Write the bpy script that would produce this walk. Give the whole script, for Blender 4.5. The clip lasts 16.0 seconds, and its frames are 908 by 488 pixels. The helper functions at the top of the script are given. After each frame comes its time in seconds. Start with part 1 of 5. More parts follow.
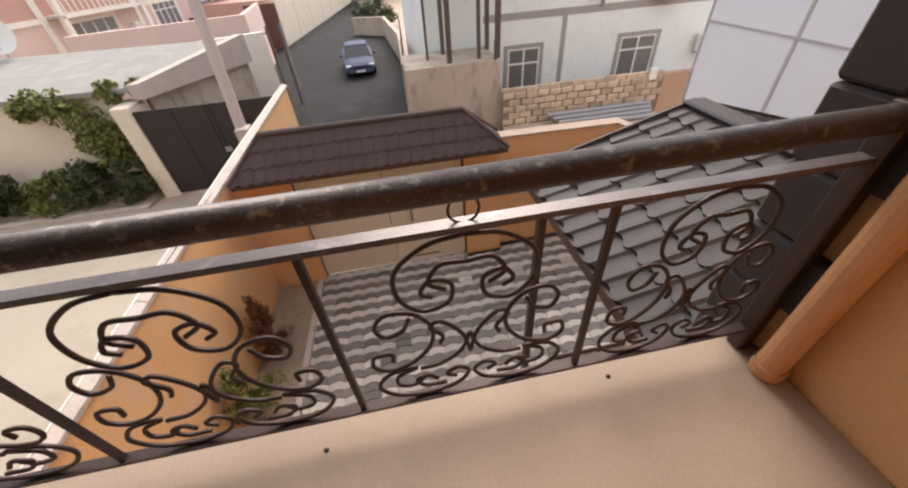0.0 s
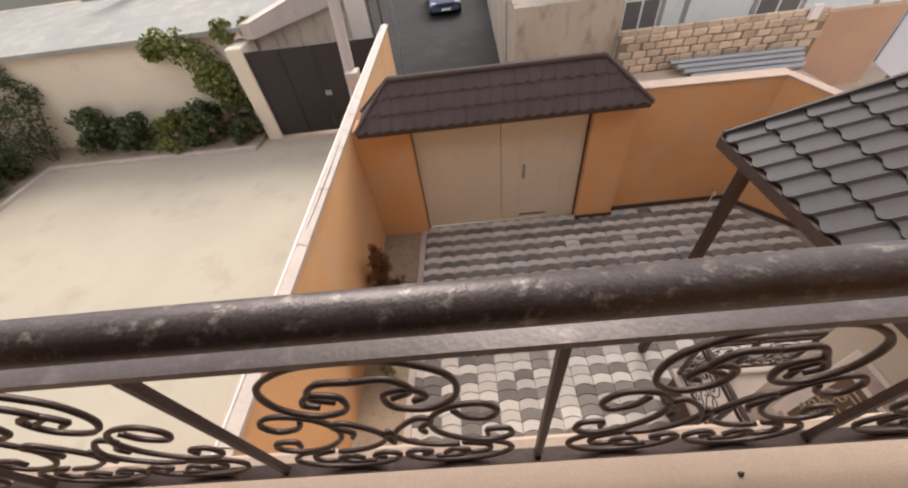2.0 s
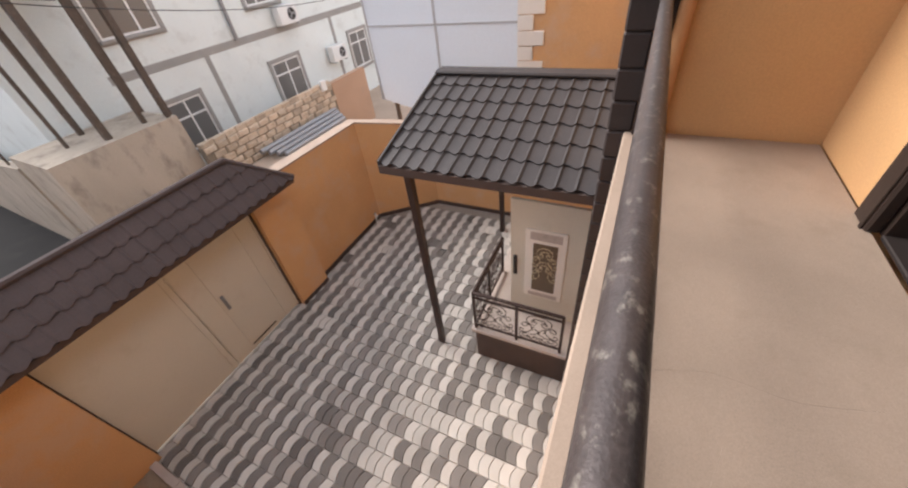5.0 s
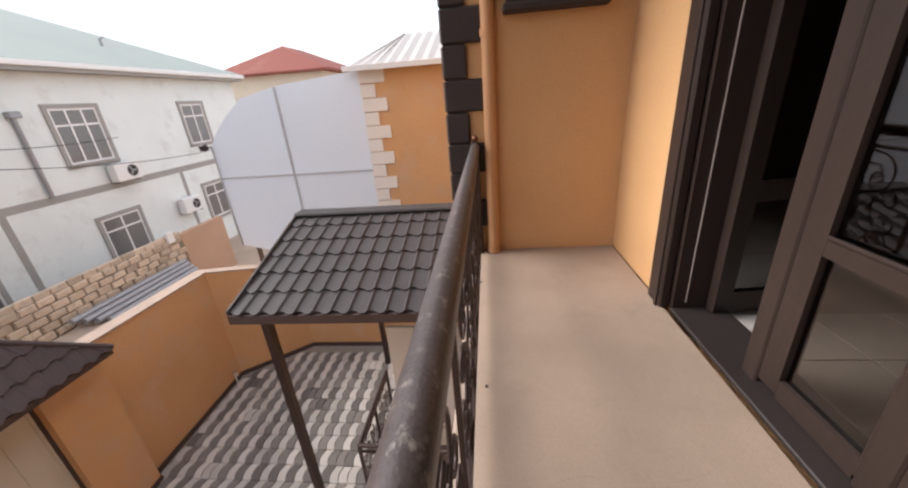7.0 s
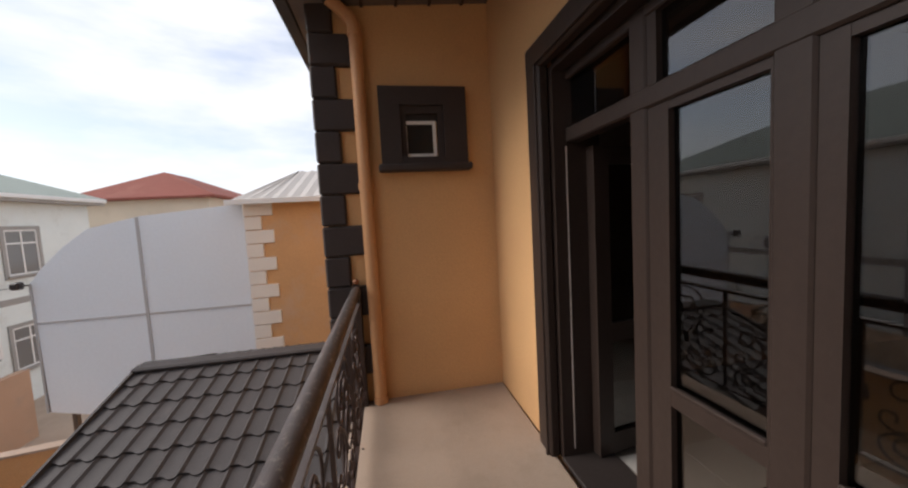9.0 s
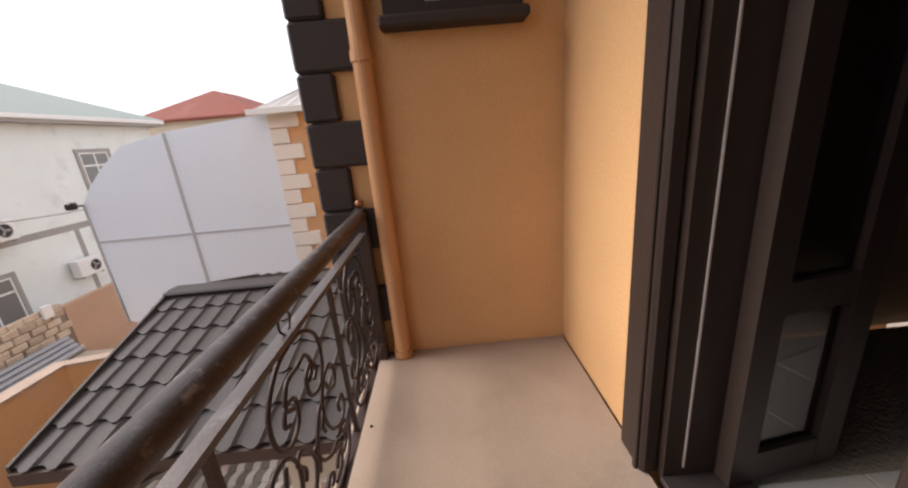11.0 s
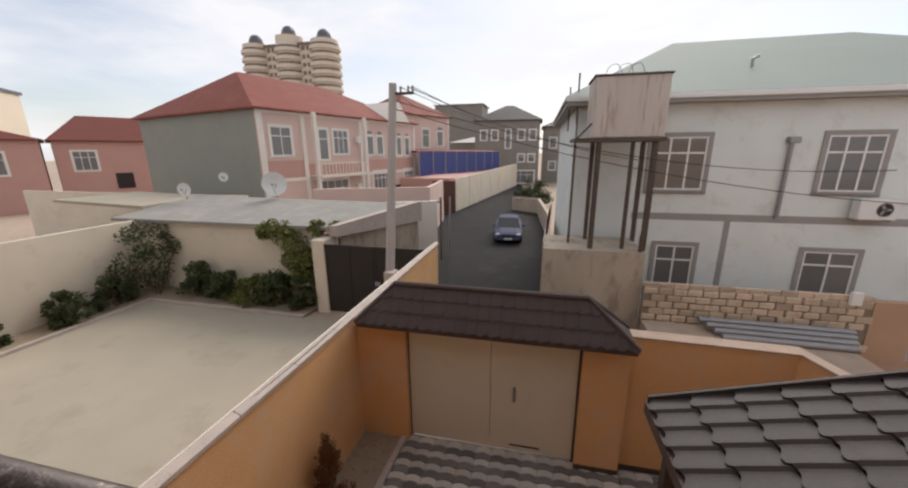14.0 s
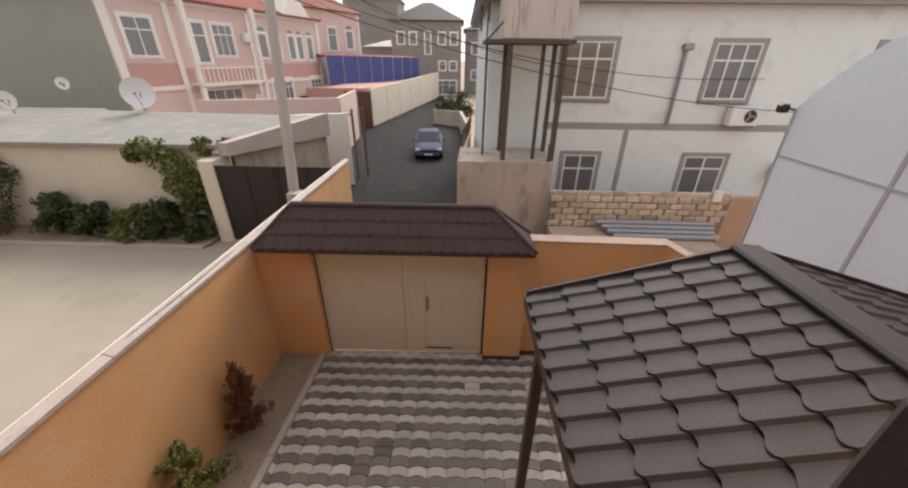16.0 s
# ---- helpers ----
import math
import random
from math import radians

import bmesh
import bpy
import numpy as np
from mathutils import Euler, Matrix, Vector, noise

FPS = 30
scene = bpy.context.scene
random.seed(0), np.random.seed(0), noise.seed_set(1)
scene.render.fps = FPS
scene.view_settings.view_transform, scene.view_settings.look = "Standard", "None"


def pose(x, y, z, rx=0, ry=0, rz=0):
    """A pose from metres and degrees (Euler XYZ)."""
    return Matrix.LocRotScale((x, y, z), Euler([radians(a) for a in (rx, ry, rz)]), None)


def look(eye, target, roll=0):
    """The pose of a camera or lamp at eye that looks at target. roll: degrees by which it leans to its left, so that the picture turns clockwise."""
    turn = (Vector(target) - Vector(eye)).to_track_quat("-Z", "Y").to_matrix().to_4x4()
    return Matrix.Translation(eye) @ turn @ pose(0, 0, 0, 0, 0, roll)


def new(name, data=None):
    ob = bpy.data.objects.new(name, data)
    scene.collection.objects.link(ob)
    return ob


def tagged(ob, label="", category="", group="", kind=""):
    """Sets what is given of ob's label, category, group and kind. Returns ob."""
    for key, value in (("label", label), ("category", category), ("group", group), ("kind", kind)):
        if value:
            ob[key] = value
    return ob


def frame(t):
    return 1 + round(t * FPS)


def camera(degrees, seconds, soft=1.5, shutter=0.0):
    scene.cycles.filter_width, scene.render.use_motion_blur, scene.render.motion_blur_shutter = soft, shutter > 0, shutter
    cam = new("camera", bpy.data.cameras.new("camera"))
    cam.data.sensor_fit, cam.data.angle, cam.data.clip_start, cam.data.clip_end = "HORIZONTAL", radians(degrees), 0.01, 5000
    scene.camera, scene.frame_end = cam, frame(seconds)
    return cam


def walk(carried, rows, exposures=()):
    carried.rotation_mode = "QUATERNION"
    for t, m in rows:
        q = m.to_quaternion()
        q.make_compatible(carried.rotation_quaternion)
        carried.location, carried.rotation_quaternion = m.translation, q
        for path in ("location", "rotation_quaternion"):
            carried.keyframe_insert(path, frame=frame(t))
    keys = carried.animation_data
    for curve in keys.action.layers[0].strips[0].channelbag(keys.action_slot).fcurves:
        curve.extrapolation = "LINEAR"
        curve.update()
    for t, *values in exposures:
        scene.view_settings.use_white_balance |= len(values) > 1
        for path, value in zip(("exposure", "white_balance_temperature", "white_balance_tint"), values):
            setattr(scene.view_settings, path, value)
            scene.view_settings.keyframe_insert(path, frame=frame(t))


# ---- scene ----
cam = camera(103.0, 16.0, 2.2)
PATH = [
    (0, (1.475, 1.766, 1.174), (1.69, 3.29, -0.104), -4.5),
    (0.5, (1.331, 1.869, 1.17), (1.422, 3.263, -0.262), -4.4),
    (1, (0.985, 1.907, 1.167), (1.08, 3.299, -0.267), -7.4),
    (1.5, (0.642, 2.029, 1.189), (0.569, 3.456, -0.21), -9.2),
    (2, (0.319, 2.138, 1.2), (0.221, 3.519, -0.243), -8.3),
    (2.5, (-0.032, 2.161, 1.236), (0.095, 3.49, -0.254), -12.6),
    (3, (-0.25, 2.385, 1.2), (0.127, 3.634, -0.315), -13.0),
    (3.5, (-0.418, 2.471, 1.183), (0.562, 3.492, -0.229), -6.7),
    (6, (-0.37, 2.44, 1.227), (1.028, 3.16, -0.008), -8.6),
    (6.5, (-0.363, 2.39, 1.151), (1.193, 3.021, 0.065), -8.5),
    (7, (-0.312, 2.308, 1.175), (1.528, 2.518, 0.421), -4.5),
    (7.5, (-0.247, 2.201, 1.193), (1.689, 2.086, 0.705), -3.9),
    (8, (-0.211, 2.169, 1.312), (1.768, 1.893, 1.237), -3.7),
    (8.5, (-0.251, 2.174, 1.33), (1.719, 1.845, 1.235), -3.2),
    (11, (0.679, 1.948, 1.174), (2.593, 1.912, 0.596), -5.1),
    (11.5, (0.881, 1.939, 1.162), (2.762, 2.419, 0.685), -4.8),
    (12, (1.127, 2.01, 1.144), (2.715, 3.137, 0.686), -3.2),
    (12.5, (1.231, 1.994, 1.173), (2.031, 3.766, 0.704), -1.1),
    (13, (1.468, 1.978, 1.236), (1.624, 3.893, 0.68), -0.2),
    (13.5, (1.601, 2.125, 1.227), (1.541, 4.034, 0.633), 0.7),
    (14, (1.745, 2.106, 1.328), (1.316, 3.994, 0.83), -0.4),
    (14.5, (1.912, 2.069, 1.34), (1.012, 3.786, 0.85), 0.5),
    (15, (1.95, 2.08, 1.33), (1.053, 3.801, 0.847), -1.6),
    (15.5, (2.024, 2.16, 1.278), (1.625, 3.983, 0.557), -2.0),
    (16, (2.143, 2.3, 1.181), (2.116, 4.079, 0.267), 0.7),
]
EXPOSURES = [(0.0, 1.25, 6700, 13), (3.5, 1.28, 6550, 12), (6.0, 1.33, 6400, 13), (7.0, 1.25, 6400, 13), (8.0, 0.92, 6450, 13), (8.5, 0.64, 6500, 12), (8.7, 0.60, 6500, 12), (11.0, 1.10, 6600, 14), (12.0, 0.70, 6450, 12),
             (12.6, 0.45, 6450, 10), (13.5, 0.40, 6700, 12), (15.0, 0.37, 6600, 12), (15.5, 0.44, 6850, 13), (16.0, 0.79, 6750, 13)]
walk(cam, [(t, look(eye, target, roll)) for t, eye, target, roll in PATH], EXPOSURES)

# ---- light ----
world = bpy.data.worlds.new("overcast_sky")
scene.world = world
world.use_nodes = True
wn, wl = world.node_tree.nodes, world.node_tree.links
wn.clear()
w_out, w_bg = wn.new("ShaderNodeOutputWorld"), wn.new("ShaderNodeBackground")
w_sky = wn.new("ShaderNodeTexSky")
w_sky.sky_type, w_sky.sun_disc = "NISHITA", False
w_sky.sun_elevation, w_sky.sun_rotation = radians(40), radians(12)
w_co, w_map, w_no, w_ramp = wn.new("ShaderNodeTexCoord"), wn.new("ShaderNodeMapping"), wn.new("ShaderNodeTexNoise"), wn.new("ShaderNodeValToRGB")
w_map.inputs["Scale"].default_value = (1.6, 1.6, 5.5)
w_no.inputs["Scale"].default_value, w_no.inputs["Detail"].default_value, w_no.inputs["Roughness"].default_value = 1.5, 6, 0.55
w_ramp.color_ramp.elements[0].position, w_ramp.color_ramp.elements[0].color = 0.34, (0.38, 0.38, 0.38, 1)
w_ramp.color_ramp.elements[1].position, w_ramp.color_ramp.elements[1].color = 0.62, (1, 1, 1, 1)
w_mul, w_mix = wn.new("ShaderNodeVectorMath"), wn.new("ShaderNodeMixRGB")
w_mul.operation = "SCALE"
w_mul.inputs["Scale"].default_value = 0.10
w_mix.inputs["Color2"].default_value = (0.72, 0.735, 0.77, 1)
wl.new(w_co.outputs["Generated"], w_map.inputs["Vector"])
wl.new(w_map.outputs["Vector"], w_no.inputs["Vector"])
wl.new(w_no.outputs["Fac"], w_ramp.inputs["Fac"])
wl.new(w_sky.outputs["Color"], w_mul.inputs[0])
wl.new(w_mul.outputs["Vector"], w_mix.inputs["Color1"])
wl.new(w_ramp.outputs["Color"], w_mix.inputs["Fac"])
wl.new(w_mix.outputs["Color"], w_bg.inputs["Color"])
w_bg.inputs["Strength"].default_value = 1.0
wl.new(w_bg.outputs["Background"], w_out.inputs["Surface"])

sun = new("sun", bpy.data.lights.new("sun", "SUN"))
sun.data.energy, sun.data.angle, sun.data.color = 2.2, radians(35), (1.0, 0.95, 0.88)
sun.matrix_world = look((8.1, 44, 29), (0, 6, -4))


# ---- materials ----
def mat(name, colour, rough=0.8, spread=0.12, scale=3.0, fine=60.0, bump=0.15, metal=0.0, second=None, amount=0.5, patch=0.55, stretch=(1, 1, 1), per_object=0.0, per_island=0.0, spec=0.35):
    """A surface with grain at two scales in world space; second: the colour of its stains or wear."""
    m = bpy.data.materials.new(name)
    m.use_nodes = True
    n, l = m.node_tree.nodes, m.node_tree.links
    b = n["Principled BSDF"]
    b.inputs["Roughness"].default_value, b.inputs["Metallic"].default_value = rough, metal
    b.inputs["Specular IOR Level"].default_value = spec
    geo, mp = n.new("ShaderNodeNewGeometry"), n.new("ShaderNodeMapping")
    mp.inputs["Scale"].default_value = stretch
    l.new(geo.outputs["Position"], mp.inputs["Vector"])
    big, small = n.new("ShaderNodeTexNoise"), n.new("ShaderNodeTexNoise")
    big.inputs["Scale"].default_value, big.inputs["Detail"].default_value = scale, 5
    small.inputs["Scale"].default_value, small.inputs["Detail"].default_value = fine, 3
    l.new(mp.outputs["Vector"], big.inputs["Vector"])
    l.new(geo.outputs["Position"], small.inputs["Vector"])
    hsv = n.new("ShaderNodeHueSaturation")
    hsv.inputs["Color"].default_value = (*colour, 1)
    add = n.new("ShaderNodeMath")
    add.operation = "ADD"
    l.new(big.outputs["Fac"], add.inputs[0])
    l.new(small.outputs["Fac"], add.inputs[1])
    rng = n.new("ShaderNodeMapRange")
    rng.inputs["From Min"].default_value, rng.inputs["From Max"].default_value = 0.6, 1.4
    rng.inputs["To Min"].default_value, rng.inputs["To Max"].default_value = 1 - spread, 1 + spread
    l.new(add.outputs[0], rng.inputs["Value"])
    value = rng.outputs["Result"]
    for width, out in ((per_object, "object"), (per_island, "island")):
        if width:
            if out == "object":
                src = n.new("ShaderNodeObjectInfo").outputs["Random"]
            else:
                src = geo.outputs["Random Per Island"]
            r2 = n.new("ShaderNodeMapRange")
            r2.inputs["To Min"].default_value, r2.inputs["To Max"].default_value = 1 - width, 1 + width
            l.new(src, r2.inputs["Value"])
            mu = n.new("ShaderNodeMath")
            mu.operation = "MULTIPLY"
            l.new(value, mu.inputs[0])
            l.new(r2.outputs["Result"], mu.inputs[1])
            value = mu.outputs[0]
    l.new(value, hsv.inputs["Value"])
    colour_out = hsv.outputs["Color"]
    if second:
        mix, ramp = n.new("ShaderNodeMixRGB"), n.new("ShaderNodeValToRGB")
        wear = n.new("ShaderNodeTexNoise")
        wear.inputs["Scale"].default_value, wear.inputs["Detail"].default_value, wear.inputs["Roughness"].default_value = scale * 1.7, 8, 0.65
        l.new(mp.outputs["Vector"], wear.inputs["Vector"])
        ramp.color_ramp.elements[0].position, ramp.color_ramp.elements[1].position = patch, patch + 0.14
        ramp.color_ramp.elements[1].color = (amount, amount, amount, 1)
        l.new(wear.outputs["Fac"], ramp.inputs["Fac"])
        l.new(ramp.outputs["Color"], mix.inputs["Fac"])
        l.new(colour_out, mix.inputs["Color1"])
        mix.inputs["Color2"].default_value = (*second, 1)
        colour_out = mix.outputs["Color"]
    l.new(colour_out, b.inputs["Base Color"])
    if bump:
        bp = n.new("ShaderNodeBump")
        bp.inputs["Strength"].default_value, bp.inputs["Distance"].default_value = bump, 0.02
        l.new(add.outputs[0], bp.inputs["Height"])
        l.new(bp.outputs["Normal"], b.inputs["Normal"])
    return m


def glass_mat(name, colour=(0.02, 0.022, 0.022), rough=0.03):
    m = bpy.data.materials.new(name)
    m.use_nodes = True
    b = m.node_tree.nodes["Principled BSDF"]
    b.inputs["Base Color"].default_value = (*colour, 1)
    b.inputs["Roughness"].default_value, b.inputs["Specular IOR Level"].default_value = rough, 0.6
    return m


def clear_glass(name):
    m = bpy.data.materials.new(name)
    m.use_nodes = True
    b = m.node_tree.nodes["Principled BSDF"]
    b.inputs["Base Color"].default_value = (0.24, 0.22, 0.20, 1)
    b.inputs["Roughness"].default_value, b.inputs["Transmission Weight"].default_value, b.inputs["IOR"].default_value = 0.02, 1.0, 1.75
    return m


M_ORANGE = mat("orange_plaster", (0.64, 0.375, 0.175), 0.85, 0.09, 1.3, 70, 0.15, second=(0.60, 0.34, 0.17), amount=0.4)
M_ORANGE_OLD = mat("weathered_orange_plaster", (0.63, 0.36, 0.17), 0.9, 0.12, 0.9, 50, 0.25, second=(0.58, 0.39, 0.26), amount=0.6, patch=0.5)
M_BALCONY = mat("balcony_screed", (0.345, 0.26, 0.20), 0.9, 0.17, 2.0, 190, 0.08, second=(0.29, 0.22, 0.165), amount=0.5, patch=0.55)
M_BROWN_STONE = mat("brown_quoin_paint", (0.046, 0.034, 0.031), 0.75, 0.15, 5, 60, 0.05)
M_BROWN_WOOD = mat("dark_brown_profile", (0.040, 0.027, 0.022), 0.42, 0.12, 2, 40, 0.05, stretch=(8, 8, 0.7), spec=0.22)
M_IRON = mat("worn_brown_iron", (0.055, 0.036, 0.031), 0.42, 0.2, 6, 120, 0.1, metal=0.35, second=(0.16, 0.13, 0.12), amount=0.5, patch=0.6)
M_RAIL = mat("worn_handrail", (0.085, 0.068, 0.064), 0.40, 0.35, 22, 160, 0.12, metal=0.25, second=(0.36, 0.32, 0.27), amount=0.8, patch=0.56, stretch=(0.8, 1, 1))
M_BAR = mat("worn_flat_bar", (0.125, 0.103, 0.098), 0.4, 0.2, 8, 120, 0.06, metal=0.3, second=(0.27, 0.24, 0.23), amount=0.5, patch=0.55)
M_PIPE = mat("orange_painted_pipe", (0.58, 0.30, 0.14), 0.45, 0.06, 3, 60, 0.05)
M_TILE = mat("grey_brown_metal_tile", (0.052, 0.046, 0.046), 0.58, 0.16, 2.5, 60, 0.08, spec=0.15, second=(0.085, 0.070, 0.068), amount=0.4, patch=0.58)
M_TILE_RED = mat("brown_metal_tile", (0.085, 0.066, 0.064), 0.62, 0.14, 2.5, 60, 0.08, spec=0.14, second=(0.12, 0.084, 0.08), amount=0.4, patch=0.58)
M_CREAM = mat("cream_gate_paint", (0.60, 0.55, 0.46), 0.5, 0.05, 1.2, 40, 0.05, second=(0.50, 0.43, 0.34), amount=0.35, patch=0.56)
M_COPING = mat("pale_coping", (0.46, 0.39, 0.345), 0.85, 0.12, 3, 60, 0.3, second=(0.30, 0.28, 0.25), amount=0.6, patch=0.56)
M_PAVER_L = mat("light_paver", (0.47, 0.435, 0.395), 0.9, 0.10, 4, 120, 0.3, per_object=0.16, per_island=0.16)
M_PAVER_D = mat("dark_paver", (0.19, 0.17, 0.155), 0.9, 0.12, 4, 120, 0.3, per_object=0.25, per_island=0.25)
M_SAND = mat("joint_sand", (0.26, 0.23, 0.20), 0.95, 0.15, 8, 100, 0.3)
M_SOIL = mat("planter_soil", (0.32, 0.25, 0.18), 0.95, 0.2, 6, 60, 0.8, second=(0.15, 0.11, 0.08), amount=0.6)
M_ASPHALT = mat("asphalt", (0.028, 0.027, 0.027), 0.9, 0.14, 0.6, 90, 0.4, second=(0.048, 0.045, 0.042), amount=0.6, patch=0.53, spec=0.12)
M_CONCRETE_YARD = mat("pale_concrete_yard", (0.37, 0.325, 0.255), 0.9, 0.11, 0.5, 40, 0.2, second=(0.29, 0.245, 0.19), amount=0.5, patch=0.55)
M_NEIGH_WALL = mat("cream_plaster", (0.66, 0.575, 0.46), 0.88, 0.10, 0.7, 40, 0.25, second=(0.42, 0.35, 0.28), amount=0.4, patch=0.57)
M_CONCRETE = mat("raw_concrete", (0.45, 0.38, 0.305), 0.92, 0.18, 1.2, 50, 0.5, second=(0.21, 0.175, 0.145), amount=0.7, patch=0.52, stretch=(1, 1, 0.45))
M_ROOF_SLAB = mat("felt_roof", (0.26, 0.25, 0.23), 0.9, 0.14, 1.0, 50, 0.3, second=(0.36, 0.33, 0.28), amount=0.6, patch=0.5)
M_GREY_PLASTER = mat("pale_grey_plaster", (0.71, 0.745, 0.725), 0.88, 0.07, 0.9, 40, 0.2, second=(0.54, 0.55, 0.52), amount=0.55, patch=0.54)
M_CEMENT = mat("bare_cement_band", (0.33, 0.315, 0.295), 0.92, 0.12, 2, 50, 0.4)
M_WHITE_SHEET = mat("white_sheet_cladding", (0.71, 0.76, 0.815), 0.6, 0.035, 0.6, 20, 0.03)
M_SHEET_SEAM = mat("sheet_seam", (0.42, 0.42, 0.43), 0.6, 0.05)
M_WHITE = mat("white_pvc", (0.74, 0.73, 0.71), 0.4, 0.03, 4, 50, 0.02)
M_PINK = mat("pink_plaster", (0.52, 0.305, 0.26), 0.85, 0.06, 0.8, 30, 0.15, second=(0.50, 0.33, 0.28), amount=0.4)
M_PINK_PALE = mat("pale_pink_plaster", (0.64, 0.475, 0.415), 0.85, 0.05, 0.8, 30, 0.15)
M_TRIM = mat("cream_trim", (0.76, 0.70, 0.63), 0.8, 0.05, 2, 40, 0.1)
M_GREY_WALL = mat("grey_green_render", (0.27, 0.27, 0.235), 0.9, 0.06, 0.4, 30, 0.2, second=(0.23, 0.225, 0.20), amount=0.5)
M_RED_ROOF = mat("red_metal_roof", (0.225, 0.075, 0.058), 0.75, 0.1, 0.5, 20, 0.05, second=(0.27, 0.11, 0.085), amount=0.5, patch=0.5, spec=0.12)
M_RED_DARK = mat("dark_red_metal_roof", (0.16, 0.055, 0.045), 0.75, 0.1, 0.5, 20, 0.05, spec=0.12)
M_FADED = mat("faded_brown_plaster", (0.44, 0.29, 0.20), 0.9, 0.12, 1.2, 40, 0.3, second=(0.36, 0.27, 0.21), amount=0.5)
M_GREEN_ROOF = mat("grey_green_metal_roof", (0.29, 0.325, 0.295), 0.75, 0.05, 0.5, 20, 0.05, spec=0.15)
M_PALE_ROOF = mat("pale_corrugated_roof", (0.40, 0.37, 0.345), 0.5, 0.08, 1, 30, 0.05)
M_LIME = mat("limestone_block", (0.53, 0.43, 0.33), 0.92, 0.16, 3, 60, 0.7, second=(0.40, 0.31, 0.22), amount=0.6, patch=0.52, per_object=0.22)
M_MORTAR = mat("grey_mortar", (0.24, 0.20, 0.155), 0.95, 0.12, 5, 60, 0.5)
M_LEDGE = mat("dusty_ledge", (0.40, 0.31, 0.24), 0.95, 0.15, 2, 50, 0.4)
M_RUST = mat("rusty_steel", (0.11, 0.083, 0.065), 0.75, 0.25, 6, 90, 0.5, metal=0.2, second=(0.20, 0.15, 0.12), amount=0.5)
M_TANK = mat("stained_tank_sheet", (0.53, 0.47, 0.42), 0.6, 0.1, 1.6, 60, 0.2, second=(0.30, 0.20, 0.14), amount=0.75, patch=0.52, stretch=(2.2, 2.2, 0.25))
M_DARK_GATE = mat("dark_brown_gate_metal", (0.030, 0.023, 0.021), 0.5, 0.12, 2, 40, 0.05)
M_BLUE = mat("blue_sheet", (0.035, 0.05, 0.20), 0.5, 0.1, 1, 30, 0.05)
M_BLOCK = mat("unrendered_block", (0.24, 0.215, 0.19), 0.95, 0.1, 0.8, 30, 0.4, second=(0.31, 0.28, 0.25), amount=0.5)
M_STONE_CLAD = mat("beige_stone_cladding", (0.42, 0.375, 0.31), 0.75, 0.09, 1.2, 50, 0.15, second=(0.34, 0.30, 0.245), amount=0.5)
M_BROWN_RED = mat("red_brown_frame", (0.11, 0.045, 0.034), 0.55, 0.12, 3, 40, 0.05)
M_TOWER = mat("cream_tower_cladding", (0.62, 0.54, 0.44), 0.8, 0.05, 0.1, 5, 0.0)
# dark brown: shade painted between balconies, also drums, windows and roof slab
M_TOWER_BAND = mat("tower_shade_and_dark_trim", (0.22, 0.15, 0.125), 0.8, 0.06, 0.1, 5, 0.0)
M_TOWER_DOME = mat("dark_dome", (0.10, 0.11, 0.14), 0.5, 0.05, 0.2, 5, 0.0)
M_DULL = mat("grey_metal", (0.30, 0.30, 0.31), 0.45, 0.08, 4, 60, 0.05, metal=0.5)
M_POLE = mat("pale_concrete_pole", (0.44, 0.40, 0.375), 0.85, 0.1, 2, 60, 0.25, stretch=(1, 1, 0.3))
M_CABLE = mat("black_cable", (0.02, 0.02, 0.02), 0.6, 0.05)
M_BARK = mat("bark", (0.13, 0.085, 0.055), 0.9, 0.2, 8, 80, 0.6)
M_LEAF = mat("dark_green_leaf", (0.055, 0.068, 0.024), 0.6, 0.2, 4, 60, 0.0, per_island=0.45)
M_LEAF_PALE = mat("yellow_green_leaf", (0.13, 0.14, 0.035), 0.6, 0.2, 4, 60, 0.0, per_island=0.45)
M_LEAF_RED = mat("rusty_conifer_leaf", (0.15, 0.062, 0.028), 0.7, 0.2, 4, 60, 0.0, per_island=0.4)
M_CAR = mat("grey_blue_car_paint", (0.07, 0.08, 0.13), 0.6, 0.03, 1, 20, 0.0, spec=0.06)
M_TYRE = mat("tyre_rubber", (0.02, 0.02, 0.02), 0.85, 0.1, 8, 80, 0.2)
M_LAMP = mat("headlight_lens", (0.75, 0.75, 0.76), 0.15, 0.02, 4, 40, 0.0, metal=0.3)
M_GOLD = mat("dull_gold_filigree", (0.60, 0.50, 0.33), 0.5, 0.15, 6, 80, 0.2, metal=0.1)
M_PLINTH = mat("dark_brown_plinth", (0.075, 0.050, 0.042), 0.7, 0.15, 4, 80, 0.3)
M_SOFFIT = mat("brown_soffit_board", (0.15, 0.115, 0.10), 0.6, 0.12, 3, 60, 0.05, stretch=(0.3, 6, 1))
M_BRASS = mat("copper_ball", (0.30, 0.14, 0.08), 0.4, 0.1, 4, 60, 0.05, metal=0.7)
# plaster colour kept low, so the interior's dimness is partly painted in
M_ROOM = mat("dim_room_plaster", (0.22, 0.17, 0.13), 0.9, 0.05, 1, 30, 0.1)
M_CURTAIN = mat("curtain_cloth", (0.13, 0.11, 0.09), 0.9, 0.12, 3, 40, 0.1, stretch=(6, 6, 0.3))
